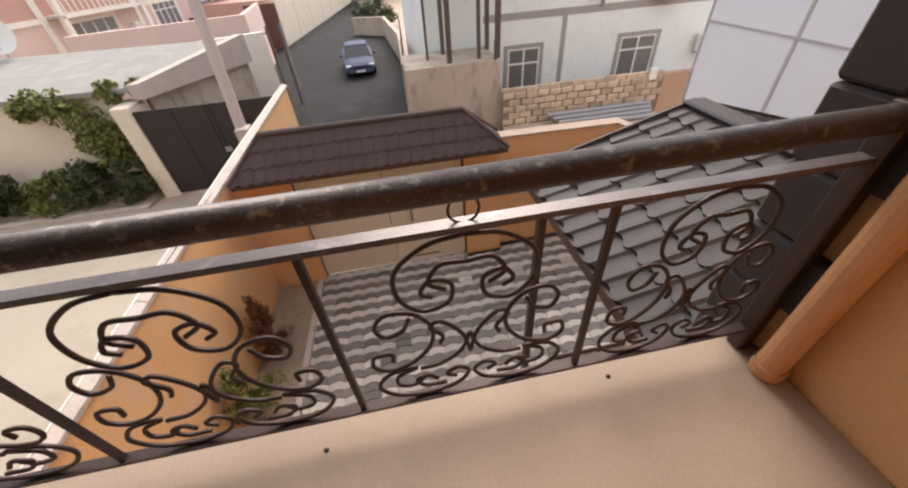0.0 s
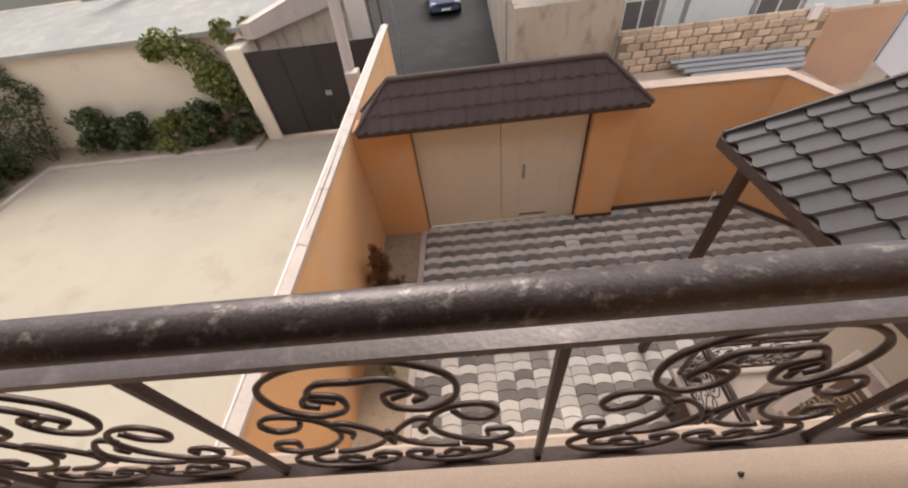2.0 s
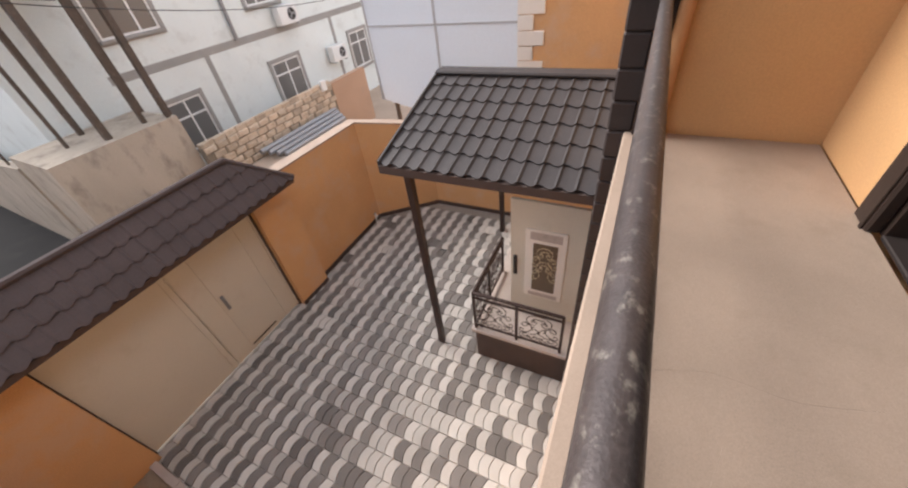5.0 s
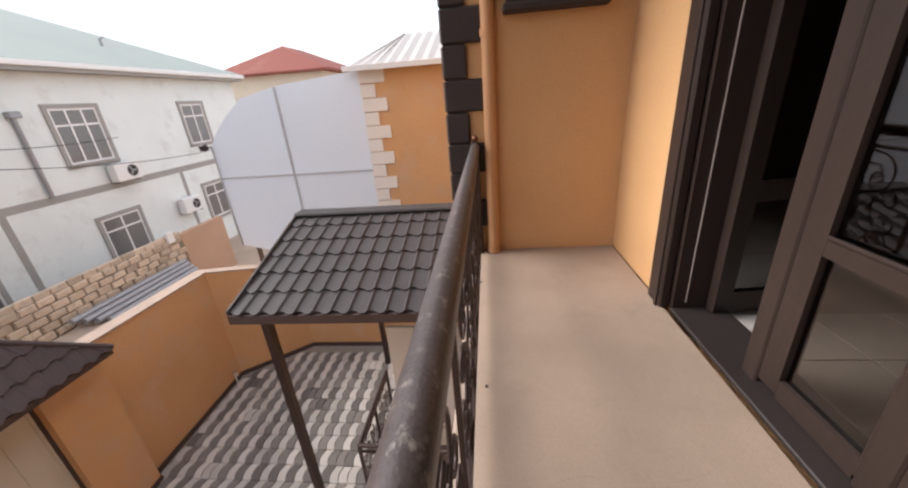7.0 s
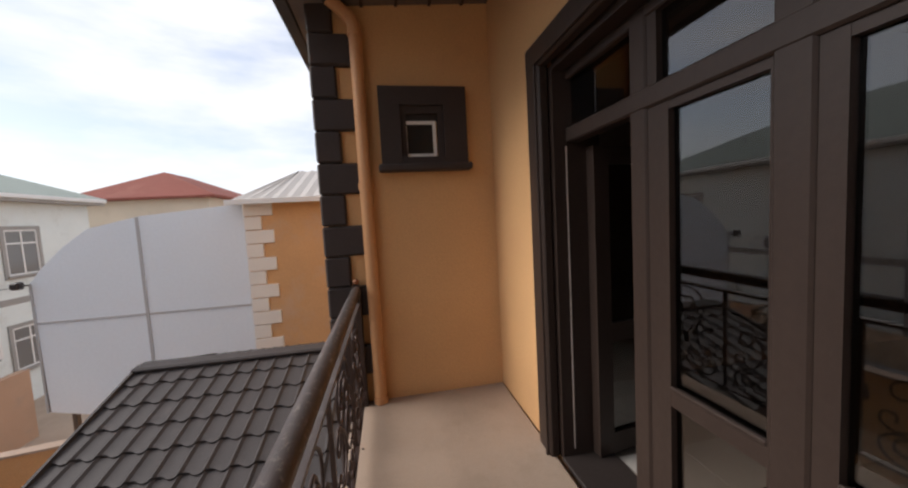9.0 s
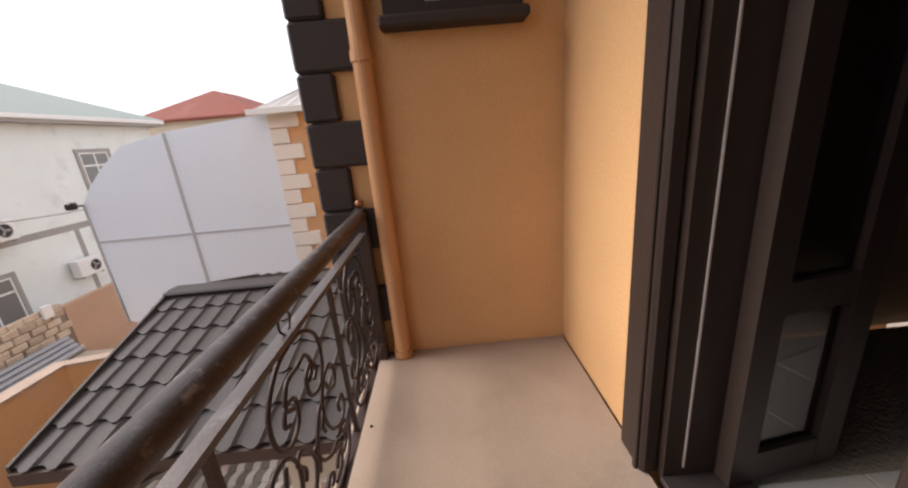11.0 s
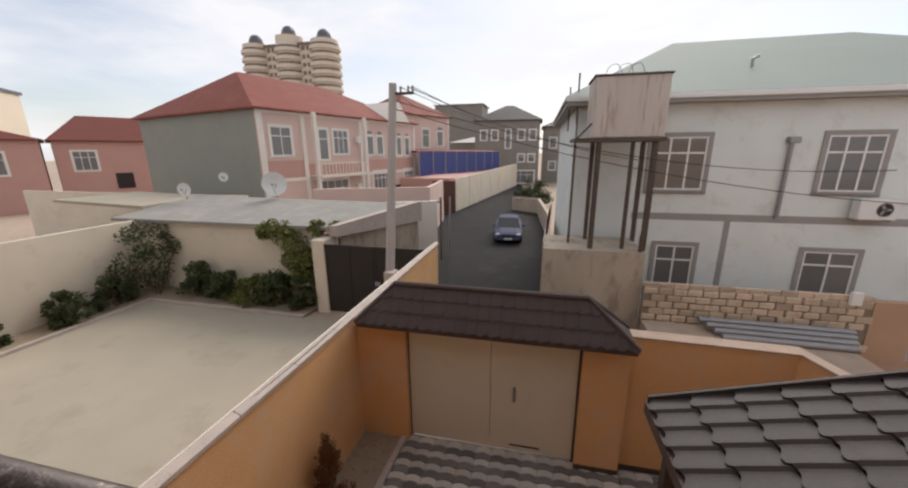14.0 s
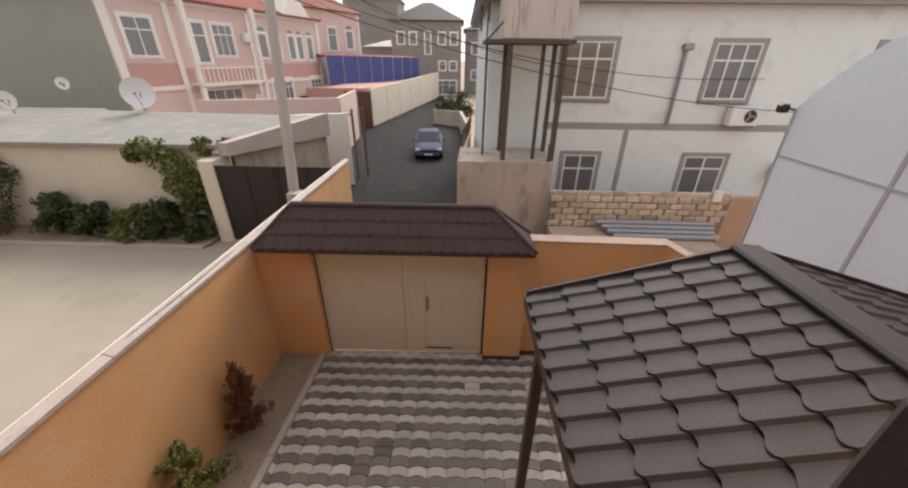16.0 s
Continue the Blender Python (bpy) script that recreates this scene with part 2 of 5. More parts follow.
M_GLASS = glass_mat("dark_window_glass")
M_GLASS_FAR = glass_mat("far_window_glass", (0.17, 0.17, 0.165), 0.1)
M_GLASS_PALE = glass_mat("reflecting_window_glass", (0.16, 0.155, 0.15), 0.06)
M_ROOM_TILE = mat("pale_floor_tile", (0.46, 0.43, 0.40), 0.25, 0.06, 3, 60, 0.02, per_object=0.06)
M_DOOR_BACK = mat("door_panel_brown", (0.15, 0.11, 0.075), 0.6, 0.12, 4, 60, 0.1)
M_COPING_DULL = mat("dusty_coping", (0.44, 0.33, 0.26), 0.9, 0.14, 3, 60, 0.3, second=(0.33, 0.25, 0.2), amount=0.6, patch=0.55)
M_BAY_BAR = mat("worn_bay_bar", (0.26, 0.12, 0.075), 0.6, 0.15, 4, 50, 0.1)
M_PANE = clear_glass("tinted_pane")


# ---- building blocks ----
def rows_of(bm):
    me = bpy.data.meshes.new("mesh")
    bm.to_mesh(me)
    bm.free()
    return me


def part(name, bm, material, parent=None, label="", smooth=False):
    me = rows_of(bm) if isinstance(bm, bmesh.types.BMesh) else bm
    if not me.materials:
        me.materials.append(material)
    if smooth:
        for p in me.polygons:
            p.use_smooth = True
    ob = new(name, me)
    if parent:
        ob.parent = parent
    if label:
        ob["label"] = label
    return ob


def empty(name, m=None):
    ob = new(name)
    ob.empty_display_size = 0.1
    if m:
        ob.matrix_world = m
    return ob


def box(x0, x1, y0, y1, z0, z1, bevel=0.0, bm=None):
    own = bm or bmesh.new()
    made = bmesh.ops.create_cube(own, size=1, matrix=Matrix.Translation(((x0 + x1) / 2, (y0 + y1) / 2, (z0 + z1) / 2)) @ Matrix.Diagonal((x1 - x0, y1 - y0, z1 - z0, 1)))
    if bevel:
        edges = {e for v in made["verts"] for e in v.link_edges}
        bmesh.ops.bevel(own, geom=list(edges), offset=bevel, segments=1, affect="EDGES")
    return own


def solid(corners, z0, z1, bm=None):
    """A prism over a plan outline; z1 may be one height or one for each corner."""
    own = bm or bmesh.new()
    tops = z1 if isinstance(z1, (list, tuple)) else [z1] * len(corners)
    low = [own.verts.new((x, y, z0)) for x, y in corners]
    high = [own.verts.new((x, y, z)) for (x, y), z in zip(corners, tops)]
    k = len(corners)
    own.faces.new(low[::-1])
    own.faces.new(high)
    for i in range(k):
        own.faces.new((low[i], low[(i + 1) % k], high[(i + 1) % k], high[i]))
    bmesh.ops.recalc_face_normals(own, faces=own.faces)
    return own


def cyl(p, q, r, r2=None, sides=12, bm=None):
    own = bm or bmesh.new()
    p, q = Vector(p), Vector(q)
    m = Matrix.Translation((p + q) / 2) @ (q - p).to_track_quat("Z", "Y").to_matrix().to_4x4()
    bmesh.ops.create_cone(own, cap_ends=True, segments=sides, radius1=r, radius2=r if r2 is None else r2, depth=(q - p).length, matrix=m)
    return own


def ball(c, r, bm=None, u=12, v=8, squash=1.0):
    own = bm or bmesh.new()
    bmesh.ops.create_uvsphere(own, u_segments=u, v_segments=v, radius=r, matrix=Matrix.Translation(c) @ Matrix.Diagonal((1, 1, squash, 1)))
    return own


def tube(points, r, sides=6, bm=None, closed=False):
    """A round bar swept along a line of points."""
    own = bm or bmesh.new()
    pts = [Vector(p) for p in points]
    rings = []
    n = len(pts)
    for i, p in enumerate(pts):
        a = pts[(i - 1) % n] if closed or i else pts[0]
        b = pts[(i + 1) % n] if closed or i < n - 1 else pts[-1]
        d = (b - a).normalized()
        side = d.cross(Vector((0.02, 1, 0.03))).normalized()
        up = side.cross(d)
        rings.append([own.verts.new(p + r * (math.cos(6.2832 * k / sides) * side + math.sin(6.2832 * k / sides) * up)) for k in range(sides)])
    for i in range(n if closed else n - 1):
        a, b = rings[i], rings[(i + 1) % n]
        for k in range(sides):
            own.faces.new((a[k], a[(k + 1) % sides], b[(k + 1) % sides], b[k]))
    if not closed:
        own.faces.new(rings[0][::-1])
        own.faces.new(rings[-1])
    bmesh.ops.recalc_face_normals(own, faces=own.faces)
    return own


def smooth_line(ctrl, per=7):
    """A line through control points (Catmull-Rom)."""
    c = [Vector(p) for p in ctrl]
    c = [2 * c[0] - c[1]] + c + [2 * c[-1] - c[-2]]
    out = []
    for i in range(1, len(c) - 2):
        for k in range(per):
            t = k / per
            a, b, d, e = c[i - 1], c[i], c[i + 1], c[i + 2]
            out.append(0.5 * ((2 * b) + (d - a) * t + (2 * a - 5 * b + 4 * d - e) * t * t + (3 * b - a - 3 * d + e) * t ** 3))
    return out + [c[-2]]


def frame_bars(w, h, t, depth, y=0.0):
    """A rectangular frame in the xz plane, centred on x, its foot at z 0."""
    bm = bmesh.new()
    box(-w / 2, -w / 2 + t, y - depth, y, 0, h, bm=bm)
    box(w / 2 - t, w / 2, y - depth, y, 0, h, bm=bm)
    box(-w / 2 + t, w / 2 - t, y - depth, y, 0, t, bm=bm)
    box(-w / 2 + t, w / 2 - t, y - depth, y, h - t, h, bm=bm)
    return bm


def window_on(parent, name, m, w, h, bars=2, surround=None, trim=0.14, transom=0.68, arch=False, frame_mat=None, sill=True, pane_mat=None):
    """A window on a wall, in the wall's own frame: m puts x along it, -y outwards, z up. Its parts hang under the window frame."""
    fm = frame_mat or M_WHITE
    if surround:
        bm = frame_bars(w + 2 * trim, h + 2 * trim, trim, 0.05)
        bmesh.ops.translate(bm, verts=bm.verts, vec=(0, 0, -trim))
        bm.transform(m)
        part("surround", bm, surround, parent)
    bm = frame_bars(w, h, 0.06, 0.03)
    for i in range(1, bars):
        x = -w / 2 + w * i / bars
        box(x - 0.03, x + 0.03, -0.03, 0, 0.06, h - 0.06, bm=bm)
    if transom:
        box(-w / 2 + 0.06, w / 2 - 0.06, -0.027, 0, h * transom - 0.03, h * transom + 0.03, bm=bm)
    bm.transform(m)
    fr = part(name, bm, fm, parent)
    for i in range(bars):
        a, b = -w / 2 + w * i / bars + 0.03, -w / 2 + w * (i + 1) / bars - 0.03
        pane = box(a, b, -0.012, 0.0, 0.06, h - 0.06)
        pane.transform(m)
        part("pane", pane, pane_mat or M_GLASS_FAR, fr)
    if sill:
        bm = box(-w / 2 - 0.08, w / 2 + 0.08, -0.12, 0, -0.07, 0)
        bm.transform(m)
        part("sill", bm, surround or fm, fr)
    if arch:
        bm = bmesh.new()
        bmesh.ops.create_cone(bm, cap_ends=True, segments=20, radius1=w / 2, radius2=w / 2, depth=0.035, matrix=Matrix.Translation((0, -0.012, h)) @ Euler((radians(90), 0, 0)).to_matrix().to_4x4())
        bm.transform(m)
        part("fanlight", bm, pane_mat or M_GLASS_FAR, fr)
    return fr


def gabled_hip(x0, x1, y0, y1, z, ridge_a, ridge_b, rise, thick=0.12):
    """A hipped roof over a rectangle: ridge_a and ridge_b are its plan ends."""
    bm = bmesh.new()
    c = [bm.verts.new(p) for p in ((x0, y0, z), (x1, y0, z), (x1, y1, z), (x0, y1, z))]
    d = [bm.verts.new((v.co.x, v.co.y, z - thick)) for v in c]
    a, b = bm.verts.new((*ridge_a, z + rise)), bm.verts.new((*ridge_b, z + rise))
    if abs(ridge_a[1] - ridge_b[1]) < abs(ridge_a[0] - ridge_b[0]):
        for f in ((c[0], c[1], b, a), (c[1], c[2], b), (c[2], c[3], a, b), (c[3], c[0], a)):
            bm.faces.new(f)
    else:
        for f in ((c[0], c[1], a), (c[1], c[2], b, a), (c[2], c[3], b), (c[3], c[0], a, b)):
            bm.faces.new(f)
    for i in range(4):
        bm.faces.new((c[i], c[(i + 1) % 4], d[(i + 1) % 4], d[i]))
    bm.faces.new(d[::-1])
    bmesh.ops.recalc_face_normals(bm, faces=bm.faces)
    return bm


def leaf_cloud(centres, count, size, seed, flat=1.0):
    """Many small leaves round the given (centre, radius) clumps, as one mesh."""
    rnd = random.Random(seed)
    verts, faces = [], []
    for _ in range(count):
        (cx, cy, cz), r = rnd.choice(centres)
        d = Vector((rnd.gauss(0, 1), rnd.gauss(0, 1), rnd.gauss(0, 1))).normalized() * r * rnd.random() ** 0.4
        p = Vector((cx, cy, cz)) + Vector((d.x, d.y, d.z * flat))
        a = Vector((rnd.gauss(0, 1), rnd.gauss(0, 1), rnd.gauss(0, 1))).normalized()
        b = a.cross(Vector((rnd.gauss(0, 1), rnd.gauss(0, 1), rnd.gauss(0, 1)))).normalized()
        s = size * rnd.uniform(0.6, 1.4)
        i = len(verts)
        verts += [p - a * s, p + b * s * 0.45, p + a * s, p - b * s * 0.45]
        faces.append((i, i + 1, i + 2, i + 3))
    me = bpy.data.meshes.new("leaves")
    me.from_pydata(verts, [], faces)
    return me


G = -4.6                    # level of the yard, the lane and the plots round it
WALL_Y, END_X = 1.242, 2.76  # the house wall behind the balcony and the wing's side wall
RAIL_Y = 2.418
F = -0.145                  # balcony floor

# ---- ground, yard and lane ----
tagged(part("ground", box(-400, 400, -60, 900, G - 0.4, G - 0.06), M_LEDGE), "dusty pale earth reaching to the horizon", "ground", kind="structure")
tagged(part("road", solid([(-9.0, 16.2), (2.45, 13.6), (2.6, 24), (2.9, 36), (-1.2, 70), (-7.5, 70), (-6.6, 40), (-7.5, 30)], G - 0.05, G - 0.004), M_ASPHALT), "dark asphalt lane between plastered walls", "road", kind="structure")
tagged(part("lane_mouth", solid([(-1.3, 8.7), (9.4, 8.7), (9.4, 13.0), (2.45, 13.6), (-1.3, 14.6)], G - 0.05, G - 0.008), M_ASPHALT), "dark asphalt in front of the yard gate", "road", kind="structure")
tagged(part("neighbour_yard", solid([(-13.9, 0.5), (-2.0, 0.5), (-2.0, 12.9), (-13.6, 13.2)], G - 0.2, G), M_CONCRETE_YARD), "pale concrete yard of the neighbouring plot, faintly stained", "yard", kind="structure")
tagged(part("yard_bed", solid([(-0.95, 1.0), (7.2, 1.0), (7.2, 7.1), (6.1, 8.35), (-0.75, 8.4)], G - 0.15, G - 0.012), M_SAND), "sandy bed under the yard pavers", "yard", kind="structure")

# left boundary wall of the yard, running on along the lane
tagged(part("wall_left", solid([(-1.93, 0.8), (-1.78, 0.8), (-1.55, 14.0), (-1.70, 14.0)], G - 0.2, -1.86), M_ORANGE_OLD), "weathered orange plastered boundary wall beside the planter", "wall", kind="structure")
left_coping = empty("wall_coping")
tagged(left_coping, "pale weathered coping slabs on the boundary wall", "coping", kind="structure")
for i in range(12):
    y0, y1 = 0.8 + i * 1.105, 0.8 + (i + 1) * 1.105 - 0.012
    f0, f1 = (y0 - 0.8) / 13.26, (y1 - 0.8) / 13.26
    bm = bmesh.new()
    x0a, x0b = -1.95 + 0.235 * f0, -1.95 + 0.235 * f1
    w = 0.20
    z0 = z1 = -1.86
    low = [bm.verts.new(p) for p in ((x0a, y0, z0), (x0a + w, y0, z0), (x0b + w, y1, z1), (x0b, y1, z1))]
    mid = [bm.verts.new(p) for p in ((x0a, y0, z0 + 0.05), (x0a + w, y0, z0 + 0.05), (x0b + w, y1, z1 + 0.05), (x0b, y1, z1 + 0.05))]
    top = [bm.verts.new(p) for p in ((x0a + w / 2, y0, z0 + 0.09), (x0b + w / 2, y1, z1 + 0.09))]
    bm.faces.new(low[::-1])
    for a, b in ((0, 1), (1, 2), (2, 3), (3, 0)):
        bm.faces.new((low[a], low[b], mid[b], mid[a]))
    bm.faces.new((mid[0], mid[1], top[0]))
    bm.faces.new((mid[2], mid[3], top[1]))
    bm.faces.new((mid[1], mid[2], top[1], top[0]))
    bm.faces.new((mid[3], mid[0], top[0], top[1]))
    part("coping_slab", bm, M_COPING, left_coping)
bm = solid([(-2.0, 11.0), (-2.3, 11.0), (-2.3, 11.35), (-2.0, 11.35)], -2.3, -1.95)
part("block", bm, M_COPING, left_coping)

# planter strip and its kerb
tagged(part("planter_bed", solid([(-1.8, 1.0), (-1.0, 1.0), (-0.8, 8.3), (-1.68, 8.3)], G - 0.1, G + 0.02), M_SOIL), "dry earth planter strip along the orange wall", "planter", kind="structure")
kerb = empty("planter_kerb")
tagged(kerb, "pale concrete kerb edging the planter strip", "kerb", kind="structure")
for i in range(9):
    y0, y1 = 1.0 + i * 0.81, 1.0 + (i + 1) * 0.81 - 0.012
    xa, xb = -1.06 + 0.27 * (y0 - 1) / 7.3, -1.06 + 0.27 * (y1 - 1) / 7.3
    part("kerb_stone", solid([(xa, y0), (xa + 0.11, y0), (xb + 0.11, y1), (xb, y1)], G - 0.1, G + 0.07), M_COPING, kerb)

# front wall with its piers, bending back on the right
tagged(part("wall_front_pier_left", box(-1.72, -0.62, 8.14, 8.60, G - 0.1, -1.93), M_ORANGE_OLD), "orange plastered wall beside the cream gate", "wall", kind="structure")
tagged(part("wall_front_pier_right", box(2.70, 3.48, 8.14, 8.60, G - 0.1, -1.93), M_ORANGE_OLD), "orange plastered gate pier", "wall", kind="structure")
tagged(part("wall_front_right", solid([(3.48, 8.32), (6.02, 8.36), (7.12, 7.05), (7.3, 7.2), (6.12, 8.6), (3.48, 8.56)], G - 0.1, [-1.84, -1.90, -2.28, -2.28, -1.90, -1.84]), M_ORANGE_OLD), "orange plastered yard wall stepping down in a bend", "wall", kind="structure")
COPING_TOP = [-1.80, -1.86, -2.24, -2.24, -1.86, -1.80]
bm = solid([(3.46, 8.30), (6.01, 8.34), (7.10, 7.035), (7.32, 7.21), (6.13, 8.62), (3.46, 8.58)], -2.3, COPING_TOP)
bm.verts.ensure_lookup_table()
for i in range(6):
    bm.verts[i].co.z = COPING_TOP[i] - 0.036
tagged(part("wall_front_coping", bm, M_COPING_DULL), "pale coping along the bending yard wall", "coping", kind="structure")
tagged(part("wall_right", solid([(7.12, 1.0), (7.3, 1.0), (7.3, 7.2), (7.12, 7.05)], G - 0.1, -2.3), M_ORANGE_OLD), "orange plastered side wall of the yard", "wall", kind="structure")
for nm, pts in (("baseboard_pier", [(2.69, 8.12), (3.49, 8.12), (3.49, 8.30), (3.47, 8.30), (3.47, 8.14), (2.69, 8.14)]),
                ("baseboard_front", [(3.48, 8.295), (6.0, 8.335), (6.01, 8.36), (3.48, 8.32)]),
                ("baseboard_bend", [(6.0, 8.335), (7.09, 7.03), (7.12, 7.05), (6.02, 8.36)]),
                ("baseboard_right", [(7.09, 1.0), (7.12, 1.0), (7.12, 7.05), (7.09, 7.03)])):
    tagged(part(nm, solid(pts, G - 0.05, G + 0.09), M_PLINTH), "dark brown painted skirting at the wall's foot", "baseboard", kind="structure")


# ---- metal tile roofs ----
def tile_course(origin, along, up_slope, width, length, rib, thick, rise, steps=8, trim_left=0.0, trim_right=0.0):
    """One course of pressed metal tile: ribs run up the slope and the lower edge is scalloped. trim_*: how far the upper edge is drawn in (hips)."""
    bm = bmesh.new()
    o, a, u = Vector(origin), Vector(along), Vector(up_slope)
    nrm = a.cross(u).normalized()
    if nrm.z < 0:
        nrm = -nrm
    count = max(2, round(width / rib)) * steps
    lines = []
    for v in (0.0, 0.12, 1.0):
        row = []
        for i in range(count + 1):
            f = i / count
            ph = (f * width / rib) % 1.0
            wave = rise * math.exp(-((ph - 0.12) / 0.075) ** 2) + 0.14 * rise * math.sin(2 * math.pi * ph)
            lip = 0.022 * math.sin(2 * math.pi * (ph + 0.35)) if v < 0.5 else 0.0
            x = f * width
            lo, hi = trim_left * v, width - trim_right * v
            x = min(max(x, lo), hi)
            p = o + a * x + u * (v * length + lip) + nrm * (wave + (thick if v < 0.5 else 0.002))
            row.append(p)
        lines.append(row)
    skirt = [p - nrm * thick for p in lines[0]]
    vs = [[bm.verts.new(p) for p in row] for row in [skirt] + lines]
    for r0, r1 in zip(vs, vs[1:]):
        for i in range(count):
            try:
                bm.faces.new((r0[i], r0[i + 1], r1[i + 1], r1[i]))
            except ValueError:
                pass
    bmesh.ops.remove_doubles(bm, verts=bm.verts, dist=0.0004)
    bmesh.ops.recalc_face_normals(bm, faces=bm.faces)
    return bm


def hip_roof(name, x0, x1, y0, y1, z0, rx0, rx1, z1, material, label, courses, rib):
    """A small hipped roof of metal tile with its ridge along x."""
    roof = empty(name)
    tagged(roof, label, "roof")
    ym = (y0 + y1) / 2
    for front in (True, False):
        ya = y0 if front else y1
        slope = Vector((0, ym - ya, z1 - z0))
        length, u = slope.length / courses, slope.normalized()
        for k in range(courses):
            f0, f1 = k / courses, (k + 1) / courses
            xa, xb = x0 + (rx0 - x0) * f0, x1 + (rx1 - x1) * f0
            p = Vector((xa, ya, z0)) + slope * f0
            part("tile_course", tile_course(p, (1, 0, 0), u, xb - xa, length * 1.04, rib, 0.022, 0.018, 8, (rx0 - x0) / courses, (x1 - rx1) / courses), material, roof)
    for xa, xr in ((x0, rx0), (x1, rx1)):
        bm = bmesh.new()
        v = [bm.verts.new(p) for p in ((xa, y0, z0 + 0.012), (xa, y1, z0 + 0.012), (xr, ym, z1 + 0.012))]
        w = [bm.verts.new(p) for p in ((xa, y0, z0 - 0.03), (xa, y1, z0 - 0.03), (xr, ym, z1 - 0.03))]
        bm.faces.new(v)
        bm.faces.new(w[::-1])
        for i in range(3):
            bm.faces.new((v[i], v[(i + 1) % 3], w[(i + 1) % 3], w[i]))
        bmesh.ops.recalc_face_normals(bm, faces=bm.faces)
        part("hip_end", bm, material, roof)
        for ya in (y0, y1):
            part("hip_cap", tube([(xa, ya, z0 + 0.02), (xr, ym, z1 + 0.025)], 0.035, 8), material, roof)
    part("ridge_cap", tube([(rx0, ym, z1 + 0.025), (rx1, ym, z1 + 0.025)], 0.05, 8), material, roof)
    bm = box(x0 + 0.02, x1 - 0.02, y0 + 0.01, y0 + 0.035, z0 - 0.085, z0 + 0.0)
    box(x0 + 0.02, x1 - 0.02, y1 - 0.035, y1 - 0.01, z0 - 0.085, z0 + 0.0, bm=bm)
    part("fascia", bm, M_PLINTH, roof)
    part("soffit_board", box(x0 + 0.03, x1 - 0.03, y0 + 0.04, y1 - 0.04, z0 - 0.07, z0 - 0.035), M_PLINTH, roof)
    return roof


hip_roof("gate_roof", -1.49, 3.50, 7.79, 8.62, -1.81, -0.82, 2.72, -1.14, M_TILE_RED, "brown metal tile hipped roof over the yard gate", 3, 0.21)

# gate leaves
gate = empty("yard_gate")
tagged(gate, "closed cream painted metal gate with a wicket door", "gate")
leaf_l = part("gate_leaf", box(-0.62, 1.05, 8.30, 8.35, G + 0.03, -1.92, 0.006), M_CREAM, gate)
leaf_r = part("gate_leaf", box(1.06, 2.70, 8.30, 8.35, G + 0.03, -1.92, 0.006), M_CREAM, gate)
for x0, x1, own in ((-0.60, -0.54, leaf_l), (0.96, 1.03, leaf_l), (1.08, 1.15, leaf_r), (1.43, 1.46, leaf_r), (2.62, 2.68, leaf_r), (2.30, 2.33, leaf_r)):
    part("stile", box(x0, x1, 8.285, 8.302, G + 0.04, -1.88), M_CREAM, own)
part("handle", tube(smooth_line([(1.52, 8.30, -3.15), (1.52, 8.24, -3.18), (1.52, 8.235, -3.28), (1.52, 8.24, -3.38), (1.52, 8.30, -3.41)]), 0.012), M_DULL, leaf_r, "dark metal pull handle")
part("lock_plate", box(1.49, 1.55, 8.29, 8.302, -3.45, -3.11), M_DULL, leaf_r)
part("wicket_gap", box(1.46, 2.05, 8.288, 8.301, G + 0.13, G + 0.16), M_DARK_GATE, leaf_r, "dark slot under the wicket door")
part("post", box(-0.66, -0.60, 8.26, 8.36, G, -1.84), M_PLINTH, gate)
part("post", box(2.66, 2.715, 8.26, 8.36, G, -1.84), M_PLINTH, gate)

# ---- entrance canopy ----
canopy = empty("entrance_canopy")
tagged(canopy, "grey metal tile canopy on a slim brown post over the entrance", "canopy")
CX0, CXR, CX1, CY0, CY1, CZ0, CZR = 2.81, 4.69, 6.57, 2.60, 5.20, -0.85, -0.305
for side in (0, 1):
    xa = CX0 if side == 0 else CX1
    slope = Vector((CXR - xa, 0, CZR - CZ0))
    u, length = slope.normalized(), slope.length / 6
    for k in range(6):
        p = Vector((xa, CY0, CZ0)) + slope * (k / 6)
        part("tile_course", tile_course(p, (0, 1, 0), u, CY1 - CY0, length * 1.03, 0.2, 0.022, 0.02), M_TILE, canopy)
bm = bmesh.new()
for ya, yb in ((CY1 - 0.015, CY1 + 0.012),):
    for xa, xb, za, zb in ((CX0, CXR, CZ0, CZR), (CXR, CX1, CZR, CZ0)):
        v = [bm.verts.new(p) for p in ((xa, ya, za - 0.09), (xb, ya, zb - 0.09), (xb, ya, zb + 0.05), (xa, ya, za + 0.05), (xa, yb, za - 0.09), (xb, yb, zb - 0.09), (xb, yb, zb + 0.05), (xa, yb, za + 0.05))]
        for f in ((0, 1, 2, 3), (7, 6, 5, 4), (0, 4, 5, 1), (3, 2, 6, 7), (1, 5, 6, 2), (0, 3, 7, 4)):
            bm.faces.new([v[i] for i in f])
part("verge_board", bm, M_TILE, canopy)
bm = bmesh.new()
